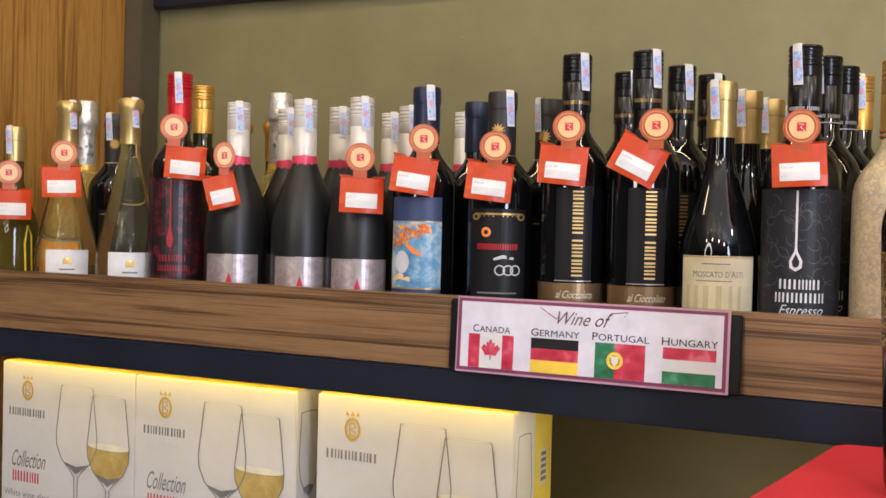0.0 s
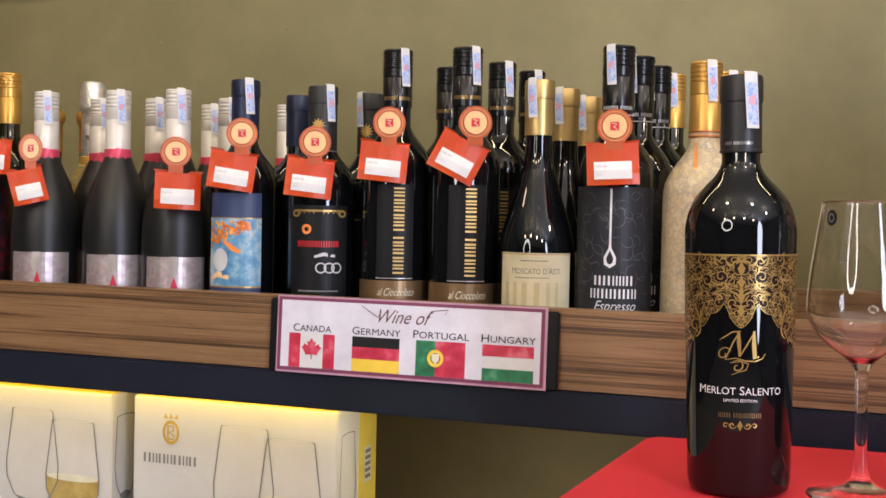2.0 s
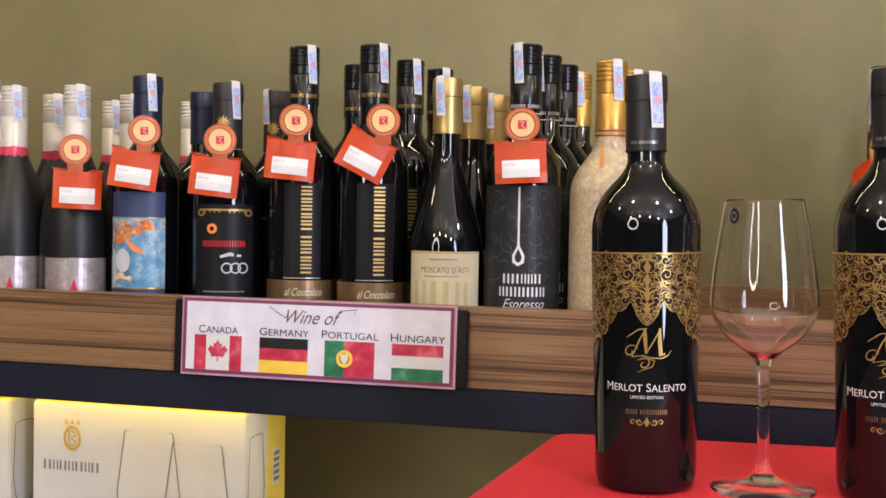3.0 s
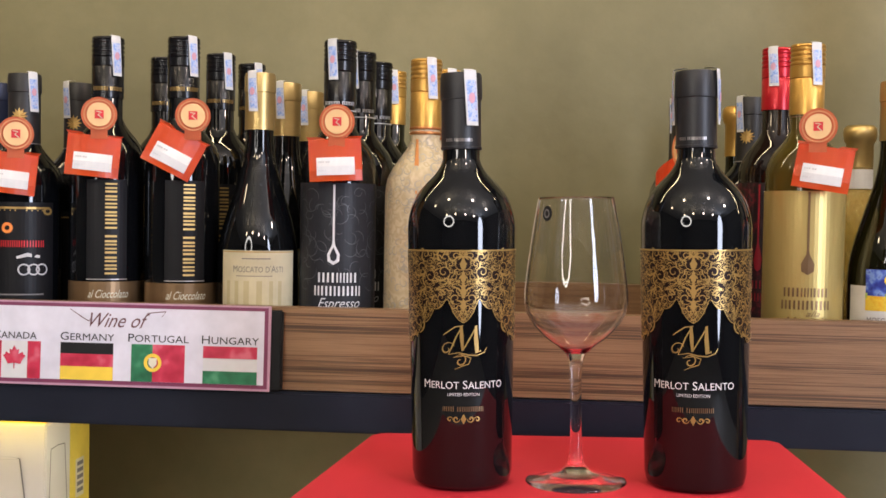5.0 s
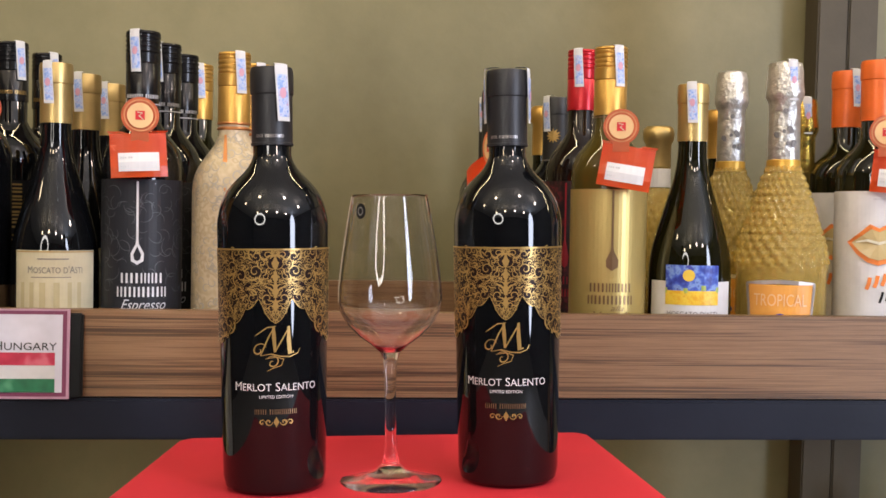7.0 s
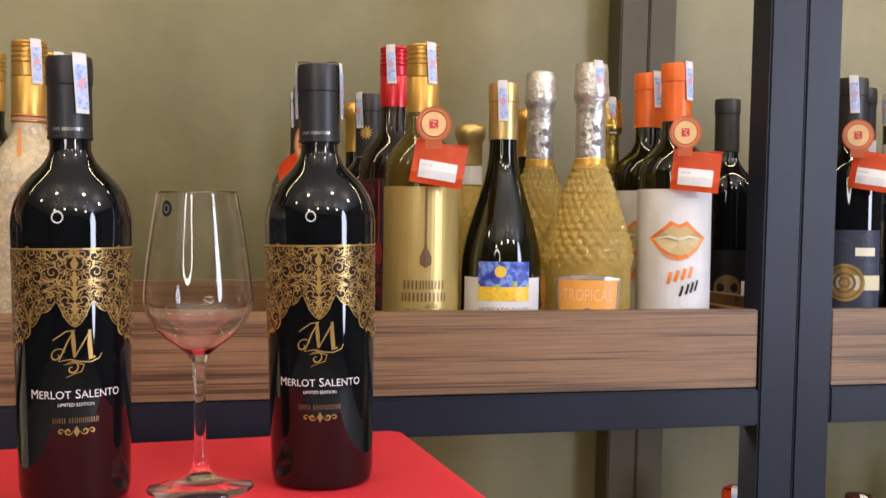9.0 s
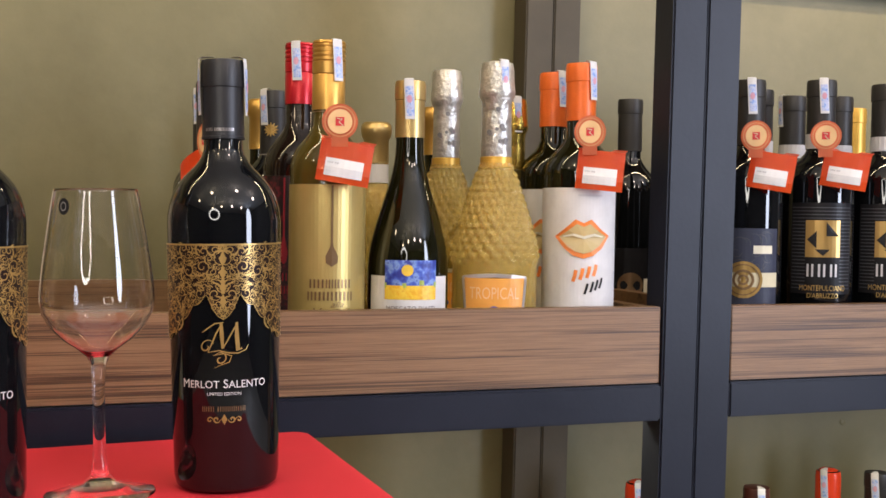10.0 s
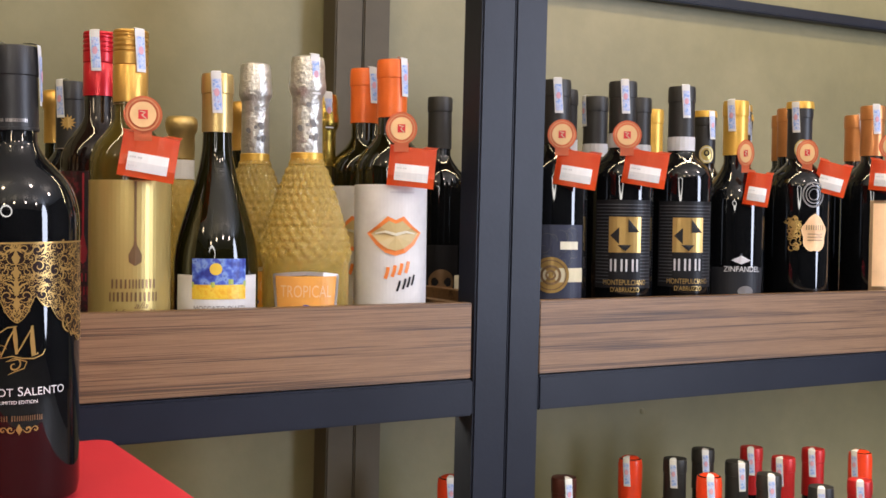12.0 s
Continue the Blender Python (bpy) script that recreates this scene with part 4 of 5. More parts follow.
def lab_pass(b, f, R, h, rn):
    lab_nine(b, f, R, h, rn)
    rnd = random.Random(21)
    bm = bmesh.new()
    for i in range(60):
        cx, cz, a0, r = rnd.gauss(-0.008, 0.004), rnd.uniform(0.112, 0.150), rnd.uniform(0, 6.28), rnd.uniform(0.002, 0.0045)
        ribbon([(cx + r * math.cos(a0 + 3.5 * t / 7), cz + r * math.sin(a0 + 3.5 * t / 7)) for t in range(8)], 0.0016, bm)
    sticker(b, "gold_filigree", bm, R, GOLD, 0.0012)
    pts = [(0.018 + (0.0165 + 0.0015 * math.sin(7 * a)) * math.cos(a), 0.131 + (0.024 + 0.002 * math.sin(5 * a)) * math.sin(a)) for a in (2 * math.pi * i / 36 for i in range(36))]
    l = sticker(b, "label", fan(pts), R, PEACH, 0.0020, "torn-edged peach label")
    bar_row(l, "name_bar", 0.018, 0.139, 0.024, 0.007, "abcd", R, BRONZE, 0.0042, gap=0.28, seed=5)
    for z in (0.130, 0.126, 0.122):
        sticker(l, "text_bar", flat(0.008, 0.027, z, z + 0.0012, 5), R, BRONZE, 0.0040)
    s = lambda z: f(z)
    bm = bmesh.new()
    for k in (1.0, 0.72, 0.45):
        disc(0.016, 0.188, 0.015 * k, 0.017 * k, 26, bm, inner=0.86)
    sticker(b, "shoulder_emblem", bm, s, INKGREY, 0.0010)


def lab_last(b, f, R, h, rn):
    l = sticker(b, "label", flat(-0.004, 0.040, 0.060, 0.183, 12, 1), R, BRONZE)
    sticker(l, "paper", flat(0.000, 0.040, 0.066, 0.179, 12, 1), R, PEACH, 0.0011)


def lab_dark(b, f, R, h, rn):
    l = sticker(b, "label", flat(-0.028, 0.028, 0.02, 0.115, 14, 1), R, BLACKLAB)
    sticker(l, "seal", disc(0.004, 0.066, 0.017, None, 24), R, BRONZE, 0.0012)
    sticker(b, "white_tab", flat(0.022, 0.034, 0.035, 0.075, 4, 1), R, OFFWHITE, 0.0012)


def lab_greycap(b, f, R, h, rn):
    sticker(b, "cap_band", flat(-rn * 2.4, rn * 2.4, h - 0.080, h - 0.063, 14), rn + 0.0011, LIGHTGREY, 0.0006)


def lab_cream(b, f, R, h, rn):
    for z in (h - 0.070, h - 0.075):
        part("copper_ring", lathe([(rn + 0.0008, z), (rn + 0.0018, z + 0.001), (rn + 0.0018, z + 0.002), (rn + 0.0008, z + 0.003)], 32), C_COPPER, b, smooth=True)
    sticker(b, "copper_drip", ribbon([(-0.008, h - 0.08), (-0.008, h - 0.105), (-0.0075, h - 0.135)], 0.004), lambda z: f(z), C_COPPER, 0.0008)
    rnd = random.Random(31)
    bm = bmesh.new()
    for i in range(260):
        cx, cz, r, a0 = rnd.uniform(-0.055, 0.055), rnd.uniform(0.02, 0.225), rnd.uniform(0.003, 0.0065), rnd.uniform(0, 6.28)
        ribbon([(cx + r * (1 - t / 16) * math.cos(a0 + 5 * t / 11), cz + r * (1 - t / 16) * math.sin(a0 + 5 * t / 11)) for t in range(12)], 0.0013, bm)
    sticker(b, "lace_pattern", bm, lambda z: f(z), CREAMLACE, 0.0006)


def lab_carafe(b, f, R, h, rn):
    sticker(b, "yellow_ribbon", ribbon([(0.016, 0.05), (0.014, 0.10), (0.018, 0.125), (0.024, 0.11), (0.026, 0.05)], 0.003, taper=False), R, YELLOWP, 0.001)


def lab_cork(b, f, R, h, rn):
    sticker(b, "neck_label", flat(-0.020, 0.020, h - 0.075, h - 0.052, 8), rn + 0.001, WHITE, 0.0006)


KINDS = {
    "carafe": lambda: bottle("clear glass bottle with a gold cap and a yellow ribbon", 0.268, 0.035, 0.0125, 0.42, 0.72, SLOPE, AMBERGLASS, "plain", C_PALEGOLD, 0.05, -40, extra=lab_carafe),
    "pale": lambda: bottle("clear bottle of pale wine with a gold capsule and ivory label", 0.302, 0.0430, 0.0128, 0.27, 0.76, CONE, PALE, "cork", C_PALEGOLD, 0.062, 18, extra=lab_pale, lift=0.015),
    "redcap": lambda: bottle("dark bottle with a red screw cap and red lace label", 0.332, 0.0375, 0.0150, 0.60, 0.745, SHOULDER, DARKWINE, "screw", C_RED, 0.064, -10, extra=lab_redlace),
    "goldscrew": lambda: bottle("tall bottle with a gold screw cap", 0.330, 0.0375, 0.0140, 0.60, 0.745, SHOULDER, GREENGLASS, "screw", C_GOLD, 0.068, None),
    "goldsm": lambda: bottle("dark bottle with a small gold capsule", 0.290, 0.036, 0.0125, 0.45, 0.76, SLOPE, GREENGLASS, "cork", C_GOLD, 0.06, None),
    "foil": lambda: bottle("sparkling wine bottle with crumpled silver foil", 0.318, 0.043, 0.0135, 0.35, 0.69, BELL, GOLDWINE, "foil", C_SILVERFOIL, 0.108, None, extra=lab_spark, lift=0.005),
    "matte": lambda: bottle("matt black bottle with a pearl cap and pink band", 0.291, 0.0400, 0.0135, 0.40, 0.76, BURGUNDY, MATTEBLACK, "screw", C_WHITE, 0.072, 8, extra=lab_matte, lift=0.0085),
    "paint": lambda: bottle("dark bottle with a navy capsule and a painted label", 0.301, 0.0380, 0.0148, 0.60, 0.76, SHOULDER, BLACKGLASS, "plain", C_NAVY, 0.066, 12, extra=lab_paint),
    "navy": lambda: bottle("dark bottle with a navy capsule", 0.292, 0.0380, 0.0140, 0.60, 0.76, SHOULDER, BLACKGLASS, "plain", C_NAVY, 0.062, None),
    "monte": lambda: bottle("black bottle with a sun capsule and red lettered black label", 0.292, 0.0390, 0.0150, 0.60, 0.76, SHOULDER, BLACKGLASS, "plain", C_GREY, 0.074, 30, extra=lab_monte, lift=0.007),
    "sun": lambda: bottle("black bottle with a gold sun on its grey capsule", 0.292, 0.0380, 0.0150, 0.60, 0.76, SHOULDER, BLACKGLASS, "plain", C_GREY, 0.074, -45, extra=lab_sun),
    "choc": lambda: bottle("tall black bottle with a black screw cap and gold bars", 0.329, 0.0375, 0.0150, 0.61, 0.75, SHOULDER, BLACKGLASS, "screw", C_BLACKSCREW, 0.062, 25, extra=lab_choc),
    "pinot": lambda: bottle("dark sloping bottle with a gold capsule and cream label", 0.294, 0.0410, 0.0140, 0.35, 0.78, SLOPE, BLACKGLASS, "plain", C_PALEGOLD, 0.058, -30, extra=lab_pinot, lift=0.017),
    "slate": lambda: bottle("tall black bottle with a black screw cap and slate label", 0.326, 0.0375, 0.0152, 0.605, 0.745, SHOULDER, BLACKGLASS, "screw", C_BLACKSCREW, 0.064, -28, extra=lab_slate),
    "olive": lambda: bottle("olive green bottle with a gold cap", 0.326, 0.0375, 0.0145, 0.605, 0.745, SHOULDER, GREENGLASS, "screw", C_GOLD, 0.064, 0),
    "cream": lambda: bottle("cream lace-patterned bottle with a copper gold cap", 0.308, 0.0395, 0.0145, 0.56, 0.74, SHOULDER, CREAM, "screw", C_GOLD, 0.068, 18, extra=lab_cream),
    "goldlab": lambda: bottle("bottle with a gold screw cap and gold label", 0.324, 0.0375, 0.0152, 0.605, 0.745, SHOULDER, AMBERGLASS, "screw", C_GOLD, 0.068, 22, extra=lab_goldlab),
    "starry": lambda: bottle("dark sloping bottle with a gold capsule and painted label", 0.290, 0.0410, 0.0140, 0.34, 0.78, SLOPE, GREENGLASS, "plain", C_PALEGOLD, 0.058, -8, extra=lab_starry, lift=0.013),
    "spark": lambda: bottle("scale-textured sparkling bottle with silver foil and peach label", 0.315, 0.0445, 0.0142, 0.35, 0.69, BELL, GOLDWINE, "foil", C_SILVERFOIL, 0.108, 25, extra=lab_spark, lift=0.005),
    "goldfoil": lambda: bottle("sparkling wine bottle wrapped in bright gold foil", 0.290, 0.041, 0.0140, 0.30, 0.78, SLOPE, AMBERGLASS, "foil", C_BRIGHTGOLD, 0.14, 20),
    "kiss": lambda: bottle("bottle with an orange capsule and white label with lips", 0.319, 0.0385, 0.0150, 0.625, 0.755, SHOULDER, GREENGLASS, "plain", C_ORANGE, 0.062, 40, extra=lab_kiss),
    "dark": lambda: bottle("black bottle with a charcoal capsule and gold seal", 0.314, 0.0375, 0.0150, 0.60, 0.75, SHOULDER, BLACKGLASS, "plain", C_GREY, 0.070, None, extra=lab_dark),
    "greycap": lambda: bottle("black bottle with a grey-banded charcoal capsule", 0.314, 0.0385, 0.0152, 0.60, 0.745, SHOULDER, BLACKGLASS, "plain", C_GREY, 0.080, -60, extra=lab_greycap),
    "seal": lambda: bottle("black bottle with a blue slate label and gold seal", 0.313, 0.0385, 0.0155, 0.635, 0.755, SHOULDER, BLACKGLASS, "plain", C_GREY, 0.074, 0, extra=lab_seal),
    "ilo": lambda: bottle("black bottle with a gold square on its label", 0.318, 0.0390, 0.0152, 0.635, 0.745, SHOULDER, BLACKGLASS, "plain", C_GREY, 0.080, 0, extra=lab_ilo, lift=0.0092),
    "zin": lambda: bottle("black bottle with a yellow gold cap and slate label", 0.306, 0.0390, 0.0145, 0.56, 0.74, SHOULDER, BLACKGLASS, "plain", C_YELLOW, 0.070, -30, extra=lab_zin),
    "yel": lambda: bottle("dark bottle with a yellow gold capsule", 0.306, 0.038, 0.0140, 0.56, 0.74, SHOULDER, BLACKGLASS, "plain", C_YELLOW, 0.072, None),
    "nine": lambda: bottle("black bottle with a gold neck seal and orange-topped capsule", 0.310, 0.0385, 0.0145, 0.60, 0.745, SHOULDER, BLACKGLASS, "plain", C_BLACK, 0.074, 35, extra=lab_nine),
    "pass": lambda: bottle("black bottle with gold filigree and a torn peach label", 0.310, 0.0410, 0.0150, 0.635, 0.755, SHOULDER, BLACKGLASS, "plain", C_BLACK, 0.074, -25, extra=lab_pass, lift=0.006),
    "cop": lambda: bottle("black bottle with a copper capsule", 0.315, 0.0385, 0.0150, 0.60, 0.745, SHOULDER, BLACKGLASS, "plain", C_COPPER, 0.070, 30),
    "last": lambda: bottle("black bottle with a copper capsule and peach label", 0.315, 0.0400, 0.0150, 0.635, 0.755, SHOULDER, BLACKGLASS, "plain", C_COPPER, 0.070, 10, extra=lab_last),
    "cork": lambda: bottle("small textured clear bottle with a gold stopper", 0.268, 0.034, 0.0145, 0.55, 0.72, SHOULDER, GOLDWINE, "cork", C_PALEGOLD, 0.05, None, extra=lab_cork),
    "hid": lambda: bottle("black bottle with a charcoal capsule", 0.280, 0.0375, 0.0145, 0.60, 0.745, SHOULDER, BLACKGLASS, "plain", C_GREY, 0.070, None),
}
# kind, x, y, turn of the label
SHELF = [
    ("carafe", -1.320, 1.112, 0), ("pale", -1.214, 1.112, 0), ("pale", -1.098, 1.112, 2), ("redcap", -1.012, 1.112, 0),
    ("matte", -0.913, 1.112, -8), ("matte", -0.809, 1.112, 0), ("matte", -0.726, 1.112, 2), ("paint", -0.637, 1.112, 0),
    ("monte", -0.539, 1.112, -4), ("choc", -0.450, 1.112, 0), ("choc", -0.370, 1.112, 4), ("pinot", -0.290, 1.112, 0),
    ("slate", -0.208, 1.112, 0), ("cream", -0.1205, 1.112, 0), ("goldlab", 0.252, 1.112, 4), ("hid", 0.140, 1.125, 0),
    ("starry", 0.337, 1.112, 2), ("spark", 0.432, 1.112, 0), ("kiss", 0.529, 1.112, 4), ("seal", 0.741, 1.112, 4),
    ("ilo", 0.838, 1.112, 6), ("ilo", 0.930, 1.112, 14), ("zin", 1.020, 1.112, 8), ("pass", 1.134, 1.112, 4), ("last", 1.274, 1.112, 4),
    # behind the front row
    ("foil", -1.295, 1.225, 0), ("sun", -1.205, 1.195, 8), ("goldscrew", -1.058, 1.215, 0), ("goldsm", -1.055, 1.30, 0),
    ("goldsm", -1.020, 1.335, 0), ("foil", -0.930, 1.225, 0), ("matte", -0.896, 1.198, 0), ("matte", -0.816, 1.203, 0),
    ("matte", -0.785, 1.285, 0), ("matte", -0.717, 1.215, 0), ("matte", -0.680, 1.300, 0), ("navy", -0.611, 1.195, 0),
    ("sun", -0.515, 1.192, -6), ("choc", -0.441, 1.259, 0), ("choc", -0.366, 1.229, 0), ("choc", -0.352, 1.310, 0),
    ("pinot", -0.282, 1.196, 0), ("pinot", -0.274, 1.280, 0), ("pinot", -0.262, 1.364, 0), ("slate", -0.200, 1.190, 0),
    ("slate", -0.193, 1.268, 0), ("olive", -0.186, 1.346, 0), ("cream", -0.107, 1.194, 0),
    ("goldsm", 0.229, 1.372, 0), ("sun", 0.2297, 1.285, 0), ("redcap", 0.2395, 1.190, -8), ("sun", 0.158, 1.310, 0),
    ("cork", 0.372, 1.365, 0), ("foil", 0.412, 1.215, 0), ("goldfoil", 0.492, 1.215, 0), ("kiss", 0.535, 1.195, -10),
    ("goldsm", 0.448, 1.365, 0), ("dark", 0.724, 1.362, 0), ("hid", 0.800, 1.372, 0),
    ("greycap", 0.811, 1.195, 0), ("greycap", 0.889, 1.235, 0), ("greycap", 0.945, 1.215, 0), ("yel", 1.005, 1.260, 0),
    ("nine", 1.119, 1.280, 0), ("nine", 1.100, 1.190, 0), ("nine", 1.200, 1.290, 0), ("cop", 1.210, 1.205, 0),
    ("cop", 1.280, 1.285, 0), ("cop", 1.365, 1.220, 0),
]
made = {}
for kind, bx, by, turn in SHELF:
    where = pose(bx, by, TRAY, 0, 0, face(bx, by, turn))
    if kind in made:
        copy_thing(made[kind], where)
    else:
        made[kind] = KINDS[kind]()
        made[kind].matrix_basis = where


# ---------------------------------------------------------------- two wine bottles and a glass on the table
def lace_edge(u):
    """How far down the gold lace hangs at u, from -1 to 1 across the front."""
    a = abs(u)
    mid = max(0.0, 1 - a / 0.20) * 0.018
    side = min(1.0, max(0.0, (a - 0.22) / 0.55)) * 0.030
    return 0.034 + mid + side + 0.0035 * abs(math.sin(a * 17))


def spiral(cx, cz, r, a0, hand, turns=1.6, n=22):
    return [(cx + r * (1 - 0.86 * i / n) * math.cos(a0 + hand * turns * 2 * math.pi * i / n), cz + r * (1 - 0.86 * i / n) * math.sin(a0 + hand * turns * 2 * math.pi * i / n)) for i in range(n + 1)]


def lab_merlot(b, f, R, h, rn):
    r = lambda z: f(z)
    top, half = 0.1745, 0.058
    ground = bmesh.new()
    nx = 60
    prev = None
    for i in range(nx + 1):
        u = -1 + 2 * i / nx
        pair = (ground.verts.new((u * half, 0, top)), ground.verts.new((u * half, 0, top - lace_edge(u))))
        if prev:
            ground.faces.new((prev[0], pair[0], pair[1], prev[1]))
        prev = pair
    sticker(b, "lace_ground", ground, r, LACEBASE, 0.0003)
    rnd = random.Random(77)
    bm = bmesh.new()
    spots = []
    for i in range(7000):
        u, d, s = rnd.random(), rnd.random() * 0.075, rnd.choice((0.0048, 0.0039, 0.0031, 0.0024, 0.0018, 0.0013))
        x, z = u * half, top - d
        if d + s * 0.75 > lace_edge(u) or d < s * 0.7:
            continue
        if any((x - X) ** 2 + (z - Z) ** 2 < (0.76 * (s + S)) ** 2 for X, Z, S in spots):
            continue
        spots.append((x, z, s))
    for x, z, s in spots:
        a0, hand, w = rnd.uniform(0, 6.28), rnd.choice((-1, 1)), 0.00034 + s * 0.095
        for m in (1, -1):
            pts = [(m * (px), pz) for px, pz in spiral(x, z, s, a0, hand, 1.25)]
            ribbon(pts, w, bm)
            leaf = [(m * (x + (s * 0.95 + t * s * 0.20) * math.cos(a0 - hand * (0.3 + 0.42 * t))), z + (s * 0.95 + t * s * 0.20) * math.sin(a0 - hand * (0.3 + 0.42 * t))) for t in range(5)]
            ribbon(leaf, w * 1.9, bm)
    # edge of the lace and its middle pendant
    for m in (1, -1):
        ribbon([(m * u * half, top - lace_edge(u)) for u in [i / 46 for i in range(47)]], 0.0005, bm, False)
    for z in (top - 0.010, top - 0.020, top - 0.030, top - 0.040):
        fan([(0, z + 0.006), (0.0022, z), (0, z - 0.005), (-0.0022, z)], bm)
    ribbon([(x * half / 10, top - 0.0006) for x in range(-10, 11)], 0.0012, bm, False)
    sticker(b, "gold_lace", bm, r, GOLD, 0.0007, "gold foil lace print")
    # monogram and flourishes
    bm = bmesh.new()
    ribbon([(-0.0105, 0.093), (-0.0085, 0.100), (-0.0065, 0.108), (-0.003, 0.1165)], 0.0014, bm)
    ribbon([(-0.004, 0.117), (-0.002, 0.108), (0.001, 0.096)], 0.0032, bm)
    ribbon([(0.001, 0.096), (0.005, 0.106), (0.0095, 0.117)], 0.0014, bm)
    ribbon([(0.0085, 0.117), (0.0105, 0.106), (0.0135, 0.0945), (0.0165, 0.096)], 0.0036, bm)
    ribbon([(-0.002, 0.117), (-0.009, 0.116), (-0.0155, 0.111), (-0.018, 0.109)], 0.0011, bm)
    ribbon(spiral(-0.0125, 0.0975, 0.0062, 0.4, 1, 1.1), 0.0013, bm)
    ribbon([(-0.0105, 0.093), (-0.002, 0.0945), (0.006, 0.0925), (0.014, 0.092), (0.020, 0.0945), (0.0215, 0.0985)], 0.0011, bm)
    ribbon(spiral(0.0005, 0.0875, 0.0060, 2.6, -1, 1.2), 0.0013, bm)
    ribbon([(-0.006, 0.0905), (0.003, 0.092), (0.009, 0.090), (0.008, 0.085), (0.002, 0.083), (-0.003, 0.0805)], 0.0010, bm)
    for v in bm.verts:
        v.co.x, v.co.z = v.co.x * 0.84 + (v.co.z - 0.105) * 0.15, 0.1205 + (v.co.z - 0.117) * 0.86
    sticker(b, "gold_monogram", bm, r, GOLD, 0.0007)
    sticker(b, "variety", writing("Merlot Salento", 0.0, 0.0780, 0.0060, 0.0605, caps=True), r, WHITE, 0.0007)
    sticker(b, "edition", writing("LIMITED EDITION", 0.0, 0.0710, 0.0022, 0.0230), r, WHITE, 0.0007)
    bar_row(b, "maker_bar", 0.0, 0.0605, 0.030, 0.0040, "abc defghij", r, BRONZE, 0.0007, gap=0.28, seed=13)
    bm = bmesh.new()
    for m in (1, -1):
        ribbon([(m * x, z) for x, z in spiral(0.0052, 0.0448, 0.0026, 3.14, 1, 1.2)], 0.0012, bm)
        ribbon([(m * x, z) for x, z in spiral(0.0098, 0.0445, 0.0022, 3.14, -1, 1.1)], 0.0010, bm)
    fan([(0, 0.0485), (0.002, 0.0448), (0, 0.041), (-0.002, 0.0448)], bm)
    for v in bm.verts:
        v.co.z += 0.0085
    sticker(b, "gold_ornament", bm, r, GOLD, 0.0007)
    bar_row(b, "capsule_bar", -0.002, h - 0.0505, 0.021, 0.0026, "abc defghij", rn + 0.0011, SILVER, 0.0005, gap=0.28, seed=14)
    part("capsule_rim", lathe([(rn + 0.0009, h - 0.0572), (rn + 0.0016, h - 0.0566), (rn + 0.0016, h - 0.0552), (rn + 0.0009, h - 0.0546)], 36), C_BLACK, b, smooth=True)


TABLE_SET = TABLE @ pose(0, 0, 0, 0, 0, 1.2)
hero = bottle("large black red-wine bottle with gold lace print on the table", 0.305, 0.0402, 0.0138, 0.622, 0.790, HERO, BLACKGLASS, "plain", C_BLACK, 0.057, 22, foot=0.0372, extra=lab_merlot)
hero["group"] = "wine bottles on the table"
hero.matrix_basis = TABLE_SET @ pose(-0.0825, -0.003, 0.0006, 0, 0, face(-0.058, 0.83, 2))
second = bottle("large black red-wine bottle with strips down both sides of its cap", 0.305, 0.0402, 0.0138, 0.622, 0.790, HERO, BLACKGLASS, "plain", C_BLACK, 0.057, -84, foot=0.0372, extra=lab_merlot)
stamp(second, 0.0138, 0.305, 78)
second["group"] = "wine bottles on the table"
second.matrix_basis = TABLE_SET @ pose(0.0905, 0.003, 0.0006, 0, 0, face(0.112, 0.83, -2))

GLASS_OUT = [(0, 0.0), (0.0372, 0.0), (0.0380, 0.0012), (0.0366, 0.0024), (0.024, 0.0046), (0.0115, 0.0085), (0.0062, 0.0145), (0.0046, 0.024), (0.0041, 0.045), (0.0042, 0.075), (0.0050, 0.0900), (0.0076, 0.0965), (0.0145, 0.1025), (0.0240, 0.1090), (0.0322, 0.1175), (0.0370, 0.1270), (0.0385, 0.1360), (0.0381, 0.1450), (0.0364, 0.1600), (0.0342, 0.1750), (0.0315, 0.1920), (0.0283, 0.2105), (0.0280, 0.2125)]
GLASS_IN = [(r - 0.00045, z if z > 0.2 else z + 0.0006) for r, z in reversed(GLASS_OUT[11:])] + [(0.004, GLASS_OUT[11][1] + 0.0006), (0, GLASS_OUT[11][1] + 0.0003)]
glass = thing("wine_glass", "empty clear crystal wine glass with a small dark sticker", "wine glass", m=TABLE_SET @ pose(0.0025, 0.0, 0.0005))
part("crystal", lathe(GLASS_OUT + GLASS_IN, 64), CLEARGLASS, glass, smooth=True, auto=False).visible_shadow = False
def gl(z):
    pts = GLASS_OUT[10:]
    for (ra, za), (rb, zb) in zip(pts, pts[1:]):
        if za <= z <= zb:
            return ra + (rb - ra) * (z - za) / (zb - za)
    return 0.03
part("sticker", wrap(disc(-0.0235, 0.2005, 0.0046, 0.0056, 20), gl, 0.0003), INKBLACK, glass, "small oval dark blue sticker")
part("sticker_mark", wrap(disc(-0.0235, 0.2005, 0.0025, 0.0032, 14, inner=0.72), gl, 0.0006), INKGREY, glass)

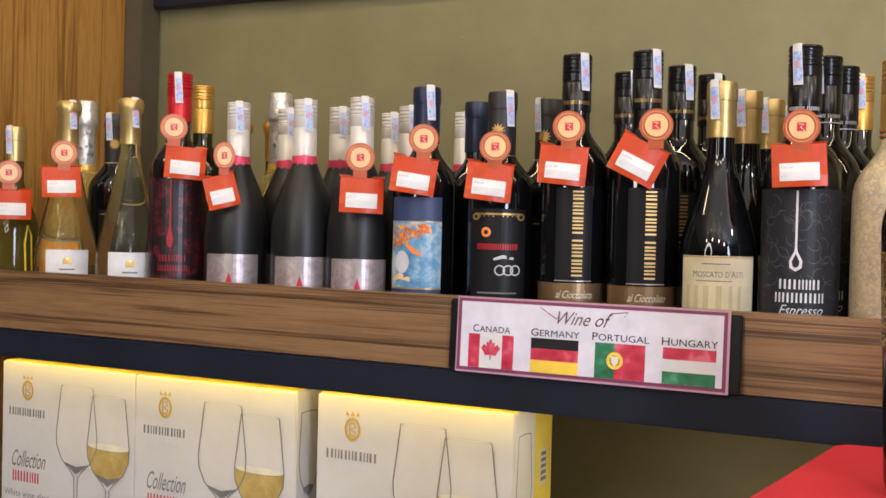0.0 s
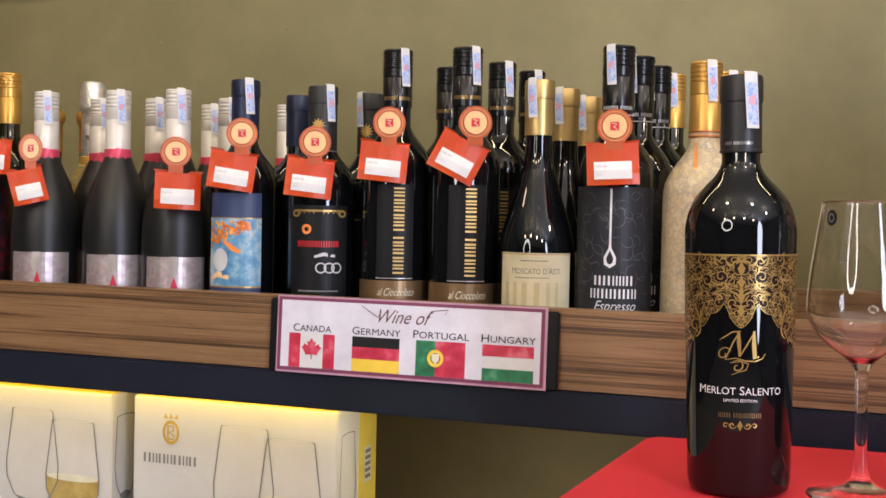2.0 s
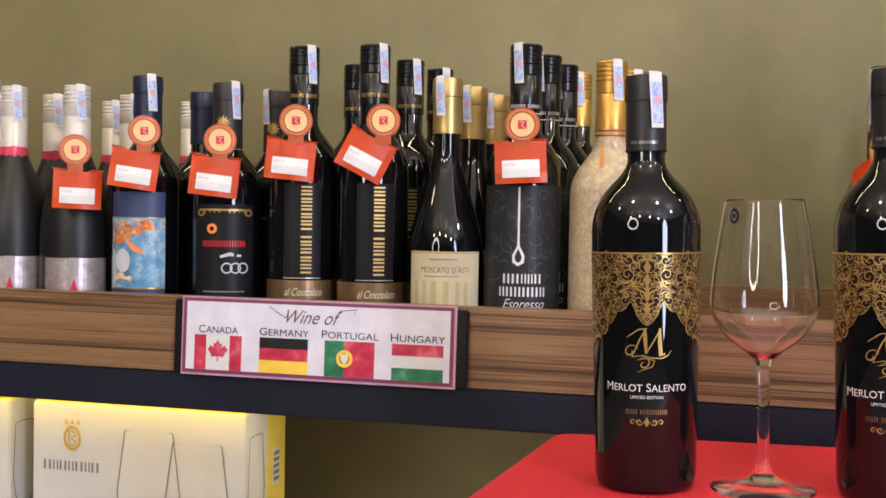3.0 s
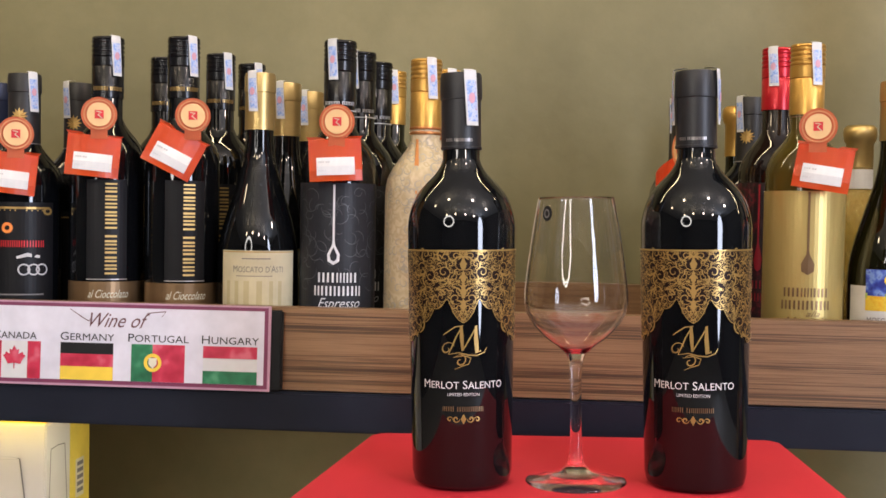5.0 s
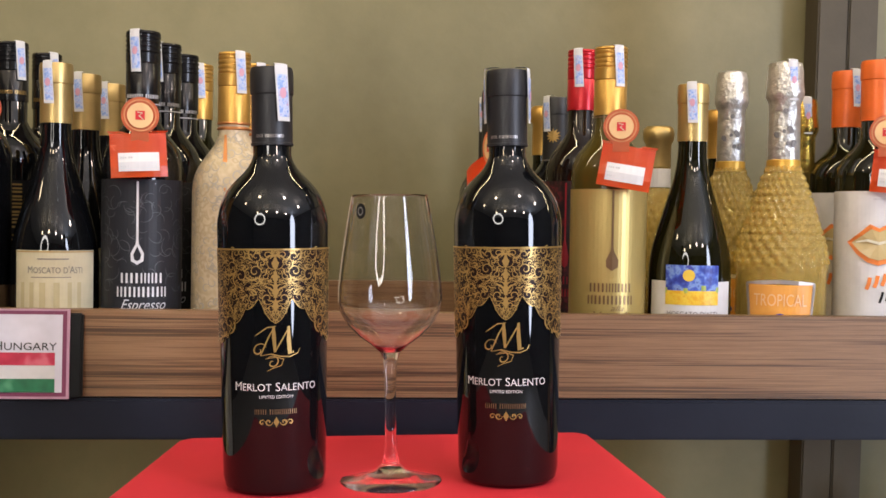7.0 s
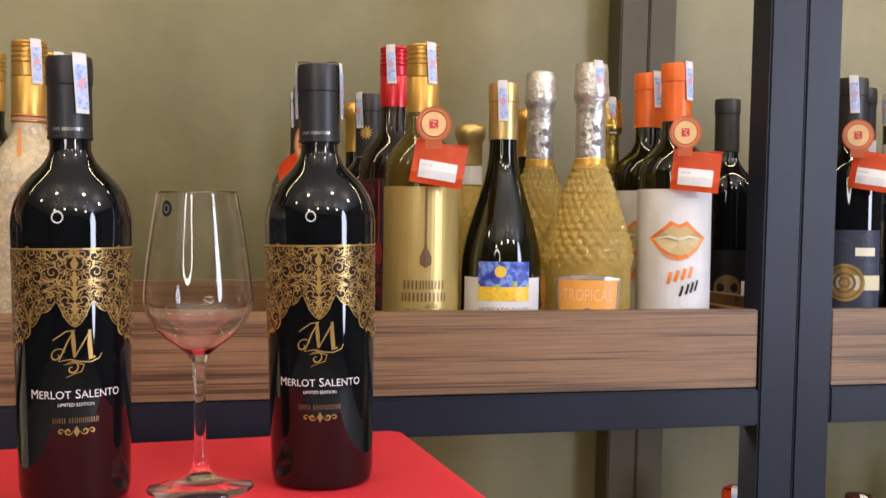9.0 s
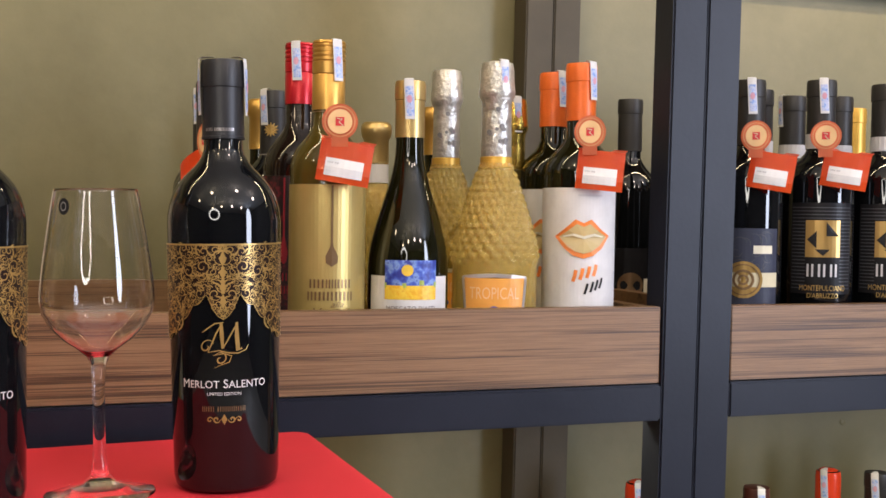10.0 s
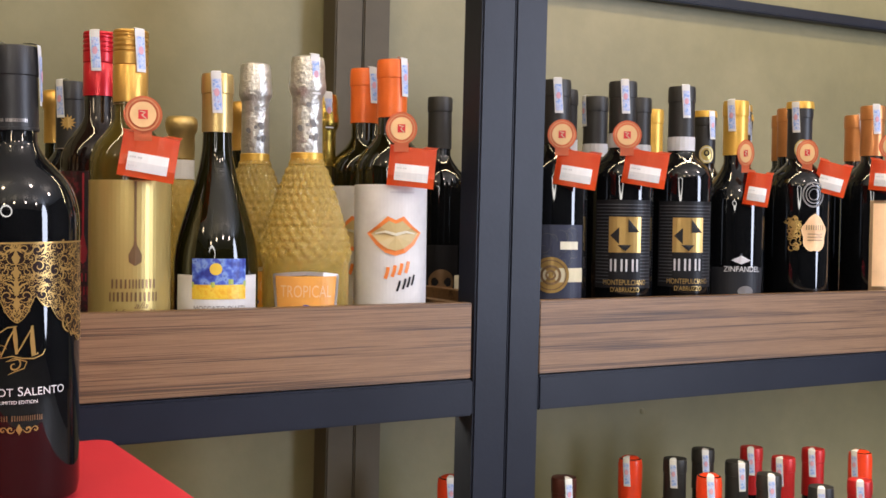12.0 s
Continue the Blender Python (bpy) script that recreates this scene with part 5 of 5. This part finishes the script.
# ---------------------------------------------------------------- hang tags on the bottle necks
def hang_tag(dx, dz, cx, cz, y, roll, narrow=1.0, yaw=0.0):
    """A folded red price card with a round seal above it; (dx, dz) the seal's middle, (cx, cz) the card's."""
    t = thing("price_tag", "red folded price card with a round cream seal", "price tag", "price tags on the bottles", pose(cx, y, cz - 0.002, 0, 0, face(cx, y, yaw)))
    w, hh = 0.0255 * narrow, 0.0205
    bm = bmesh.new()
    grid = []
    for i in range(9):
        u = -1 + i / 4
        col = []
        for j in range(5):
            v = -1 + j / 2
            col.append(bm.verts.new((u * w, -0.004 * (1 - u * u) + 0.004 * v * (v > 0) - 0.003 * (v < 0), v * hh)))
        grid.append(col)
    for a, b in zip(grid, grid[1:]):
        for k in range(4):
            bm.faces.new((a[k], b[k], b[k + 1], a[k + 1]))
    # wings folding back over the shoulder
    for s in (-1, 1):
        base = [bm.verts.new((s * w, 0.004, hh)), bm.verts.new((s * w * 0.35, 0.0005, hh)), bm.verts.new((s * w * 0.55, 0.022, hh + 0.0035)), bm.verts.new((s * w * 1.10, 0.026, hh + 0.004))]
        bm.faces.new(base if s > 0 else base[::-1])
    bmesh.ops.solidify(bm, geom=bm.faces[:], thickness=0.0006)
    turn = Matrix.Rotation(radians(roll), 4, "Y")
    bm.transform(turn)
    card = part("card", bm, REDTAG, t)
    bm = flat(-w * 0.72, w * 0.72, -hh * 0.72, hh * 0.12, 6, 2)
    for v in bm.verts:
        u, q = v.co.x / w, v.co.z / hh
        v.co.y = -0.004 * (1 - u * u) + 0.004 * q * (q > 0) - 0.003 * (q < 0) - 0.0012
    bm.transform(turn)
    panel = part("white_panel", bm, WHITE, card)
    bm = bars(-w * 0.42, -hh * 0.10, w * 0.45, 0.0016, "abc de", seed=3)
    bars(-w * 0.18, -hh * 0.50, w * 0.95, 0.0016, "abc defgh ijk", bm, seed=4)
    for v in bm.verts:
        v.co.y = -0.0076
    bm.transform(turn)
    part("text_bars", bm, LIGHTGREY, panel)
    ox, oz = dx - cx, dz - cz + 0.002
    ca = math.cos(radians(face(cx, y)))
    ox = ox / max(0.6, ca)
    bm = disc(ox, oz, 0.0172 * narrow, 0.0172, 32)
    flat(ox - 0.008 * narrow, ox + 0.008 * narrow, oz - 0.024, oz - 0.014, 1, 1, bm)
    lay(bm, -0.0012)
    bmesh.ops.solidify(bm, geom=bm.faces[:], thickness=0.0006)
    s = part("seal", bm, SEALRIM, t, "round red and cream seal")
    part("seal_centre", lay(disc(ox, oz, 0.0118 * narrow, 0.0118, 28), -0.0028), SEALGOLD, s)
    part("seal_ring", lay(disc(ox, oz, 0.0148 * narrow, 0.0148, 28, inner=0.93), -0.0026), SEALRING, s)
    bm = lay(flat(ox - 0.0042 * narrow, ox + 0.0042 * narrow, oz - 0.0042, oz + 0.0042), -0.0034)
    part("seal_mark", bm, REDPRINT, s)
    part("seal_swirl", lay(ribbon([(ox - 0.003 * narrow, oz + 0.003), (ox + 0.002 * narrow, oz + 0.002), (ox - 0.001 * narrow, oz - 0.0005), (ox + 0.003 * narrow, oz - 0.004)], 0.0013), -0.0039), CREAMLAB, s)


for dx, dz, cx, cz, roll, narrow in [
        (-1.276, 1.248, -1.273, 1.205, 0, 1.0), (-1.176, 1.275, -1.178, 1.237, -2, 1.0), (-0.972, 1.305, -0.961, 1.262, 4, 1.0),
        (-0.900, 1.269, -0.902, 1.226, -14, 0.78), (-0.698, 1.265, -0.696, 1.223, 2, 1.0), (-0.618, 1.286, -0.627, 1.246, 8, 1.0),
        (-0.527, 1.276, -0.532, 1.239, 6, 1.0), (-0.441, 1.296, -0.446, 1.257, 5, 1.0), (-0.347, 1.296, -0.364, 1.262, 27, 1.0),
        (-0.202, 1.291, -0.203, 1.256, -3, 1.0), (0.253, 1.291, 0.258, 1.254, 9, 1.0),
        (0.520, 1.292, 0.530, 1.254, 5, 0.95), (0.725, 1.296, 0.739, 1.259, 9, 0.95), (0.820, 1.300, 0.837, 1.263, 9, 0.98),
        (1.004, 1.286, 1.015, 1.243, 9, 0.6), (1.254, 1.305, 1.252, 1.267, 5, 0.9), (1.124, 1.292, 1.145, 1.260, 15, 0.8)]:
    hang_tag(dx, dz, cx, cz, 1.066, roll, narrow)
hang_tag(0.140, 1.268, 0.1165, 1.238, 1.080, -22, 0.85, -58)

# ---------------------------------------------------------------- sign on the front board
sign = thing("country_sign", "white card sign with four countries and flags, maroon border", "sign", m=pose(-0.4055, FRONT - 0.0085, 1.0715, -3, 0, 0))
part("holder", box(-0.159, 0.158, 0.0015, 0.007, -0.040, 0.037, 0.0015), BLACKPLASTIC, sign, "black plastic sign holder")
card = part("card", box(-0.149, 0.147, -0.0006, 0.0008, -0.041, 0.0405), SLEEVE, sign, "clear sleeve edge with a pink cast")
part("border", lay(flat(-0.1475, 0.1445, -0.0388, 0.0388), -0.0009), MAROONP, card)
part("paper", lay(flat(-0.1435, 0.1408, -0.0352, 0.0355), -0.0012), SIGNWHITE, card)
part("heading", lay(writing("Wine of", -0.002, 0.0235, 0.0140, 0.060, lean=0.5), -0.0016), HEADINK, card)
part("flourish", lay(ribbon([(-0.052, 0.0335), (-0.040, 0.026), (-0.033, 0.022), (-0.030, 0.026)], 0.0010), -0.0016), HEADINK, card)
part("flourish", lay(ribbon([(0.018, 0.016), (0.026, 0.031), (0.044, 0.033), (0.040, 0.028)], 0.0010), -0.0016), HEADINK, card)
SLOTS = [(-0.107, "CANADA", 0.044), (-0.034, "GERMANY", 0.054), (0.037, "PORTUGAL", 0.060), (0.108, "HUNGARY", 0.056)]
for sx, word, ww in SLOTS:
    part("country_name", lay(writing(word.capitalize(), sx, 0.0070, 0.0078, ww, caps=True), -0.0016), INKBLACK, card)


z0, z1 = -0.0350, 0.0010
def flag(sx, bands):
    f = part("flag", lay(flat(sx - 0.0265, sx + 0.0265, z0, z1, 12, 1), -0.0014), WHITE, card)
    for n_, (a, b, c, d, m_) in enumerate(bands):
        part("flag_field", lay(flat(sx - 0.0265 + a * 0.053, sx - 0.0265 + b * 0.053, z0 + c * (z1 - z0), z0 + d * (z1 - z0), 8, 1), -0.0018 - 0.0001 * n_), m_, f)
    return f


f = flag(SLOTS[0][0], [(0, 0.25, 0, 1, FLAGRED), (0.75, 1, 0, 1, FLAGRED)])
sx = SLOTS[0][0]
leafpts = [(0, 0.0125), (0.0025, 0.008), (0.005, 0.009), (0.0042, 0.004), (0.0085, 0.0065), (0.0095, 0.0035), (0.0115, 0.003), (0.0075, -0.003), (0.0065, -0.0055), (0.0005, -0.0045), (0.0005, -0.010)]
bm = fan([(sx + x, -0.016 + z) for x, z in leafpts] + [(sx - x, -0.016 + z) for x, z in reversed(leafpts[1:])])
part("maple_leaf", lay(bm, -0.0022), FLAGRED, f)
flag(SLOTS[1][0], [(0, 1, 0, 0.36, YELLOWP), (0, 1, 0.36, 0.70, FLAGRED), (0, 1, 0.70, 1, INKBLACK)])
f = flag(SLOTS[2][0], [(0, 0.4, 0, 1, FLAGGREEN), (0.4, 1, 0, 1, FLAGRED)])
sx = SLOTS[2][0] - 0.005
part("armillary", lay(disc(sx, -0.0165, 0.0088, None, 24, inner=0.62), -0.0022), YELLOWP, f)
part("shield", lay(fan([(sx - 0.004, -0.012), (sx + 0.004, -0.012), (sx + 0.004, -0.018), (sx, -0.0225), (sx - 0.004, -0.018)]), -0.0024), OFFWHITE, f)
flag(SLOTS[3][0], [(0, 1, 0, 0.34, FLAGGREEN), (0, 1, 0.68, 1, FLAGRED)])


# ---------------------------------------------------------------- gift boxes of glasses under the shelf
WINEPRINT = mottled("printed_white_wine", [(0.3, (0.34, 0.23, 0.06)), (0.7, (0.52, 0.39, 0.14))], 40, 0.45)
BOWLSHADE = mottled("printed_glass_shade", [(0.35, (0.54, 0.52, 0.49)), (0.65, (0.60, 0.58, 0.55))], 8, 0.4)
OCHRE = paper("gold_ink", (0.52, 0.33, 0.06), 0.4)
BOXSIDE = paper("yellow_box_side_and_glow", (0.74, 0.60, 0.10), 0.45)
BOXCARD = mottled("white_box_card", [(0.3, (0.52, 0.51, 0.50)), (0.7, (0.58, 0.57, 0.56))], 6, 0.38)


def glass_print(parent, cx, top, k, wine):
    """A printed wine glass: outline, stem, foot and wine."""
    def side(s):
        return [(cx + s * x * k, top - z * k) for x, z in [(0.026, 0), (0.030, 0.03), (0.034, 0.06), (0.033, 0.075), (0.024, 0.092), (0.010, 0.104), (0.003, 0.112), (0.0022, 0.15), (0.0022, 0.19), (0.006, 0.2), (0.022, 0.206)]]
    if wine:
        pts = [(x, z) for x, z in side(1) if top - 0.104 * k <= z <= top - 0.05 * k]
        outline = pts + [(2 * cx - x, z) for x, z in reversed(pts)]
        part("printed_wine", lay(fan(outline), -0.0013), WINEPRINT, parent)
        part("printed_shine", lay(disc(cx, top - 0.0605 * k, 0.0325 * k, 0.004 * k, 24), -0.0016), OFFWHITE, parent)
    bowl = side(1)[:7]
    part("printed_bowl", lay(fan(bowl + [(2 * cx - x, z) for x, z in reversed(bowl)]), -0.0008 - 0.0002 * wine), BOWLSHADE, parent)
    bm = bmesh.new()
    for s in (1, -1):
        ribbon(side(s), 0.0011 * k / 0.9, bm, False)
    disc(cx, top, 0.026 * k, 0.0016 * k, 24, bm, inner=0.94)
    disc(cx, top - 0.206 * k, 0.022 * k, 0.003 * k, 24, bm, inner=0.93)
    fan([(cx - 0.022 * k, top - 0.094 * k), (cx, top - 0.099 * k), (cx + 0.022 * k, top - 0.094 * k), (cx, top - 0.108 * k)], bm)
    part("printed_glass", lay(bm, -0.0019 - 0.0002 * wine), INKGREY, parent)


def gift_box(x0, x1, y, top, label):
    w, d, hh = x1 - x0, 0.112, top - 0.5572
    b = thing("gift_box", label, "gift box", "boxes of wine glasses", pose(x0, y, top))
    body = part("carton", box(0, w, 0, d, -hh, 0, 0.0012), BOXCARD, b)
    part("side_panel", box(w + 0.0003, w + 0.0010, d * 0.52, d - 0.002, -hh + 0.002, -0.001), BOXSIDE, b, "yellow side of the carton")
    # the LED strip's yellow glow is put into the top's colour
    part("top_panel", box(0.002, w - 0.002, 0.004, d - 0.002, 0.0003, 0.0009), BOXSIDE, b, "carton top, coloured yellow for the LED glow")
    p = part("printed_front", lay(flat(0.001, w - 0.001, -hh + 0.001, -0.0015), -0.0005), BOXCARD, b)
    cx = 0.052
    bm = bmesh.new()
    disc(cx, -0.040, 0.0115, 0.0145, 24, bm, inner=0.72)
    ribbon([(cx - 0.004, -0.048), (cx - 0.004, -0.032), (cx + 0.003, -0.033), (cx + 0.004, -0.037), (cx - 0.002, -0.040), (cx + 0.005, -0.044), (cx + 0.003, -0.048), (cx - 0.004, -0.048)], 0.0022, bm, False)
    for m in (-1, 0, 1):
        fan([(cx + m * 0.007 - 0.003, -0.0235), (cx + m * 0.007 + 0.003, -0.0235), (cx + m * 0.0085, -0.0175)], bm)
    part("gold_emblem", lay(bm, -0.0012), OCHRE, p)
    bar_row(p, "maker_bar", cx, -0.072, 0.074, 0.0125, "abcdefg", None, INKGREY, 0.0012, gap=0.22, seed=15)
    bar_row(p, "maker_bar", cx, -0.090, 0.052, 0.0066, "abcdefg", None, LIGHTGREY, 0.0012, gap=0.45, seed=16)
    part("rule", lay(flat(cx - 0.034, cx + 0.034, -0.0812, -0.0806), -0.0012), LIGHTGREY, p)
    part("script", lay(writing("Collection", cx + 0.004, -0.140, 0.024, 0.068, lean=0.5), -0.0012), INKGREY, p)
    bar_row(p, "series_bar", cx, -0.166, 0.056, 0.017, "abcde", None, CRIMSON, 0.0012, gap=0.3, seed=17)
    part("rule", lay(flat(cx - 0.03, cx + 0.03, -0.1812, -0.1804), -0.0012), LIGHTGREY, p)
    part("content", lay(writing("White wine glass", cx, -0.193, 0.013, 0.090), -0.0012), INKGREY, p)
    glass_print(p, 0.150, -0.026, 1.15, False)
    glass_print(p, 0.210, -0.036, 1.15, True)
    # glass printed round the corner on the side
    s = part("side_print", box(w + 0.0003, w + 0.0008, 0.001, d * 0.52, -hh + 0.002, -0.0015), BOXCARD, b)
    bm = bmesh.new()
    ribbon([(0.010, -0.028), (0.006, -0.09), (0.010, -0.112), (0.022, -0.134)], 0.0016, bm, False)
    ribbon([(0.044, -0.028), (0.050, -0.09), (0.046, -0.112), (0.034, -0.134)], 0.0016, bm, False)
    ribbon([(0.010, -0.028), (0.027, -0.0265), (0.044, -0.028)], 0.0012, bm, False)
    fan([(0.016, -0.124), (0.028, -0.121), (0.040, -0.124), (0.028, -0.137)], bm)
    bm.transform(Matrix.Translation((w + 0.0014, 0, 0)) @ Matrix.Rotation(radians(90), 4, "Z"))
    part("side_glass", bm, INKGREY, s)
    bm = flat(0.072, 0.094, -0.095, -0.052)
    bm.transform(Matrix.Translation((w + 0.0016, 0, 0)) @ Matrix.Rotation(radians(90), 4, "Z"))
    code = part("code_label", bm, OFFWHITE, b)
    bm = bmesh.new()
    for i in range(5):
        flat(0.075, 0.091, -0.090 + i * 0.0075, -0.0855 + i * 0.0075, 1, 1, bm)
    bm.transform(Matrix.Translation((w + 0.0021, 0, 0)) @ Matrix.Rotation(radians(90), 4, "Z"))
    part("code_bars", bm, INKGREY, code)


gift_box(-1.335, -1.0775, 1.110, 0.975, "white and yellow gift box printed with two wine glasses")
gift_box(-1.0765, -0.812, 1.110, 0.975, "white and yellow gift box printed with two wine glasses")
gift_box(-0.780, -0.513, 1.110, 0.977, "white and yellow gift box printed with two wine glasses")

# ---------------------------------------------------------------- bottles of the lower shelf, only their tops show
LOW = {
    "wax": (C_WAX, "wax", 0.062, "bottle with an orange-red wax top on the lower shelf"),
    "black": (C_GREY, "plain", 0.060, "black bottle with a charcoal capsule on the lower shelf"),
    "red": (C_REDCAP, "plain", 0.070, "black bottle with a red capsule on the lower shelf"),
    "shortred": (C_REDCAP, "plain", 0.060, "short black bottle with a red capsule on the lower shelf"),
    "shortblack": (C_GREY, "plain", 0.060, "short black bottle with a charcoal capsule on the lower shelf"),
    "brown": (C_MAROON, "plain", 0.060, "black bottle with a maroon capsule on the lower shelf"),
}
lows = {}
for kind, bx, by, turn in [
        ("wax", 0.716, 1.305, 0), ("brown", 0.848, 1.235, 20), ("wax", 1.008, 1.298, -20), ("black", 1.060, 1.262, -10),
        ("black", 1.143, 1.296, 10), ("red", 1.219, 1.274, -5), ("black", 1.128, 1.209, 20), ("red", 1.209, 1.200, -20),
        ("red", 1.296, 1.225, -8), ("wax", 1.350, 1.184, -30), ("wax", 1.035, 1.164, 5), ("black", 1.110, 1.130, 10),
        ("shortred", 1.252, 1.100, 0), ("shortblack", 1.172, 1.096, 0), ("shortblack", 0.790, 1.130, 0)]:
    where = pose(bx, by, 0.5573, 0, 0, face(bx, by, turn))
    if kind in lows:
        copy_thing(lows[kind], where)
    else:
        cm, style, ln, lab = LOW[kind]
        lows[kind] = bottle(lab, 0.289 if kind.startswith("short") else 0.305, 0.030, 0.0150, 0.60, 0.745, SHOULDER, BLACKGLASS, style, cm, ln, 0)
        lows[kind]["group"] = "bottles on the lower shelf"
        lows[kind].matrix_basis = where
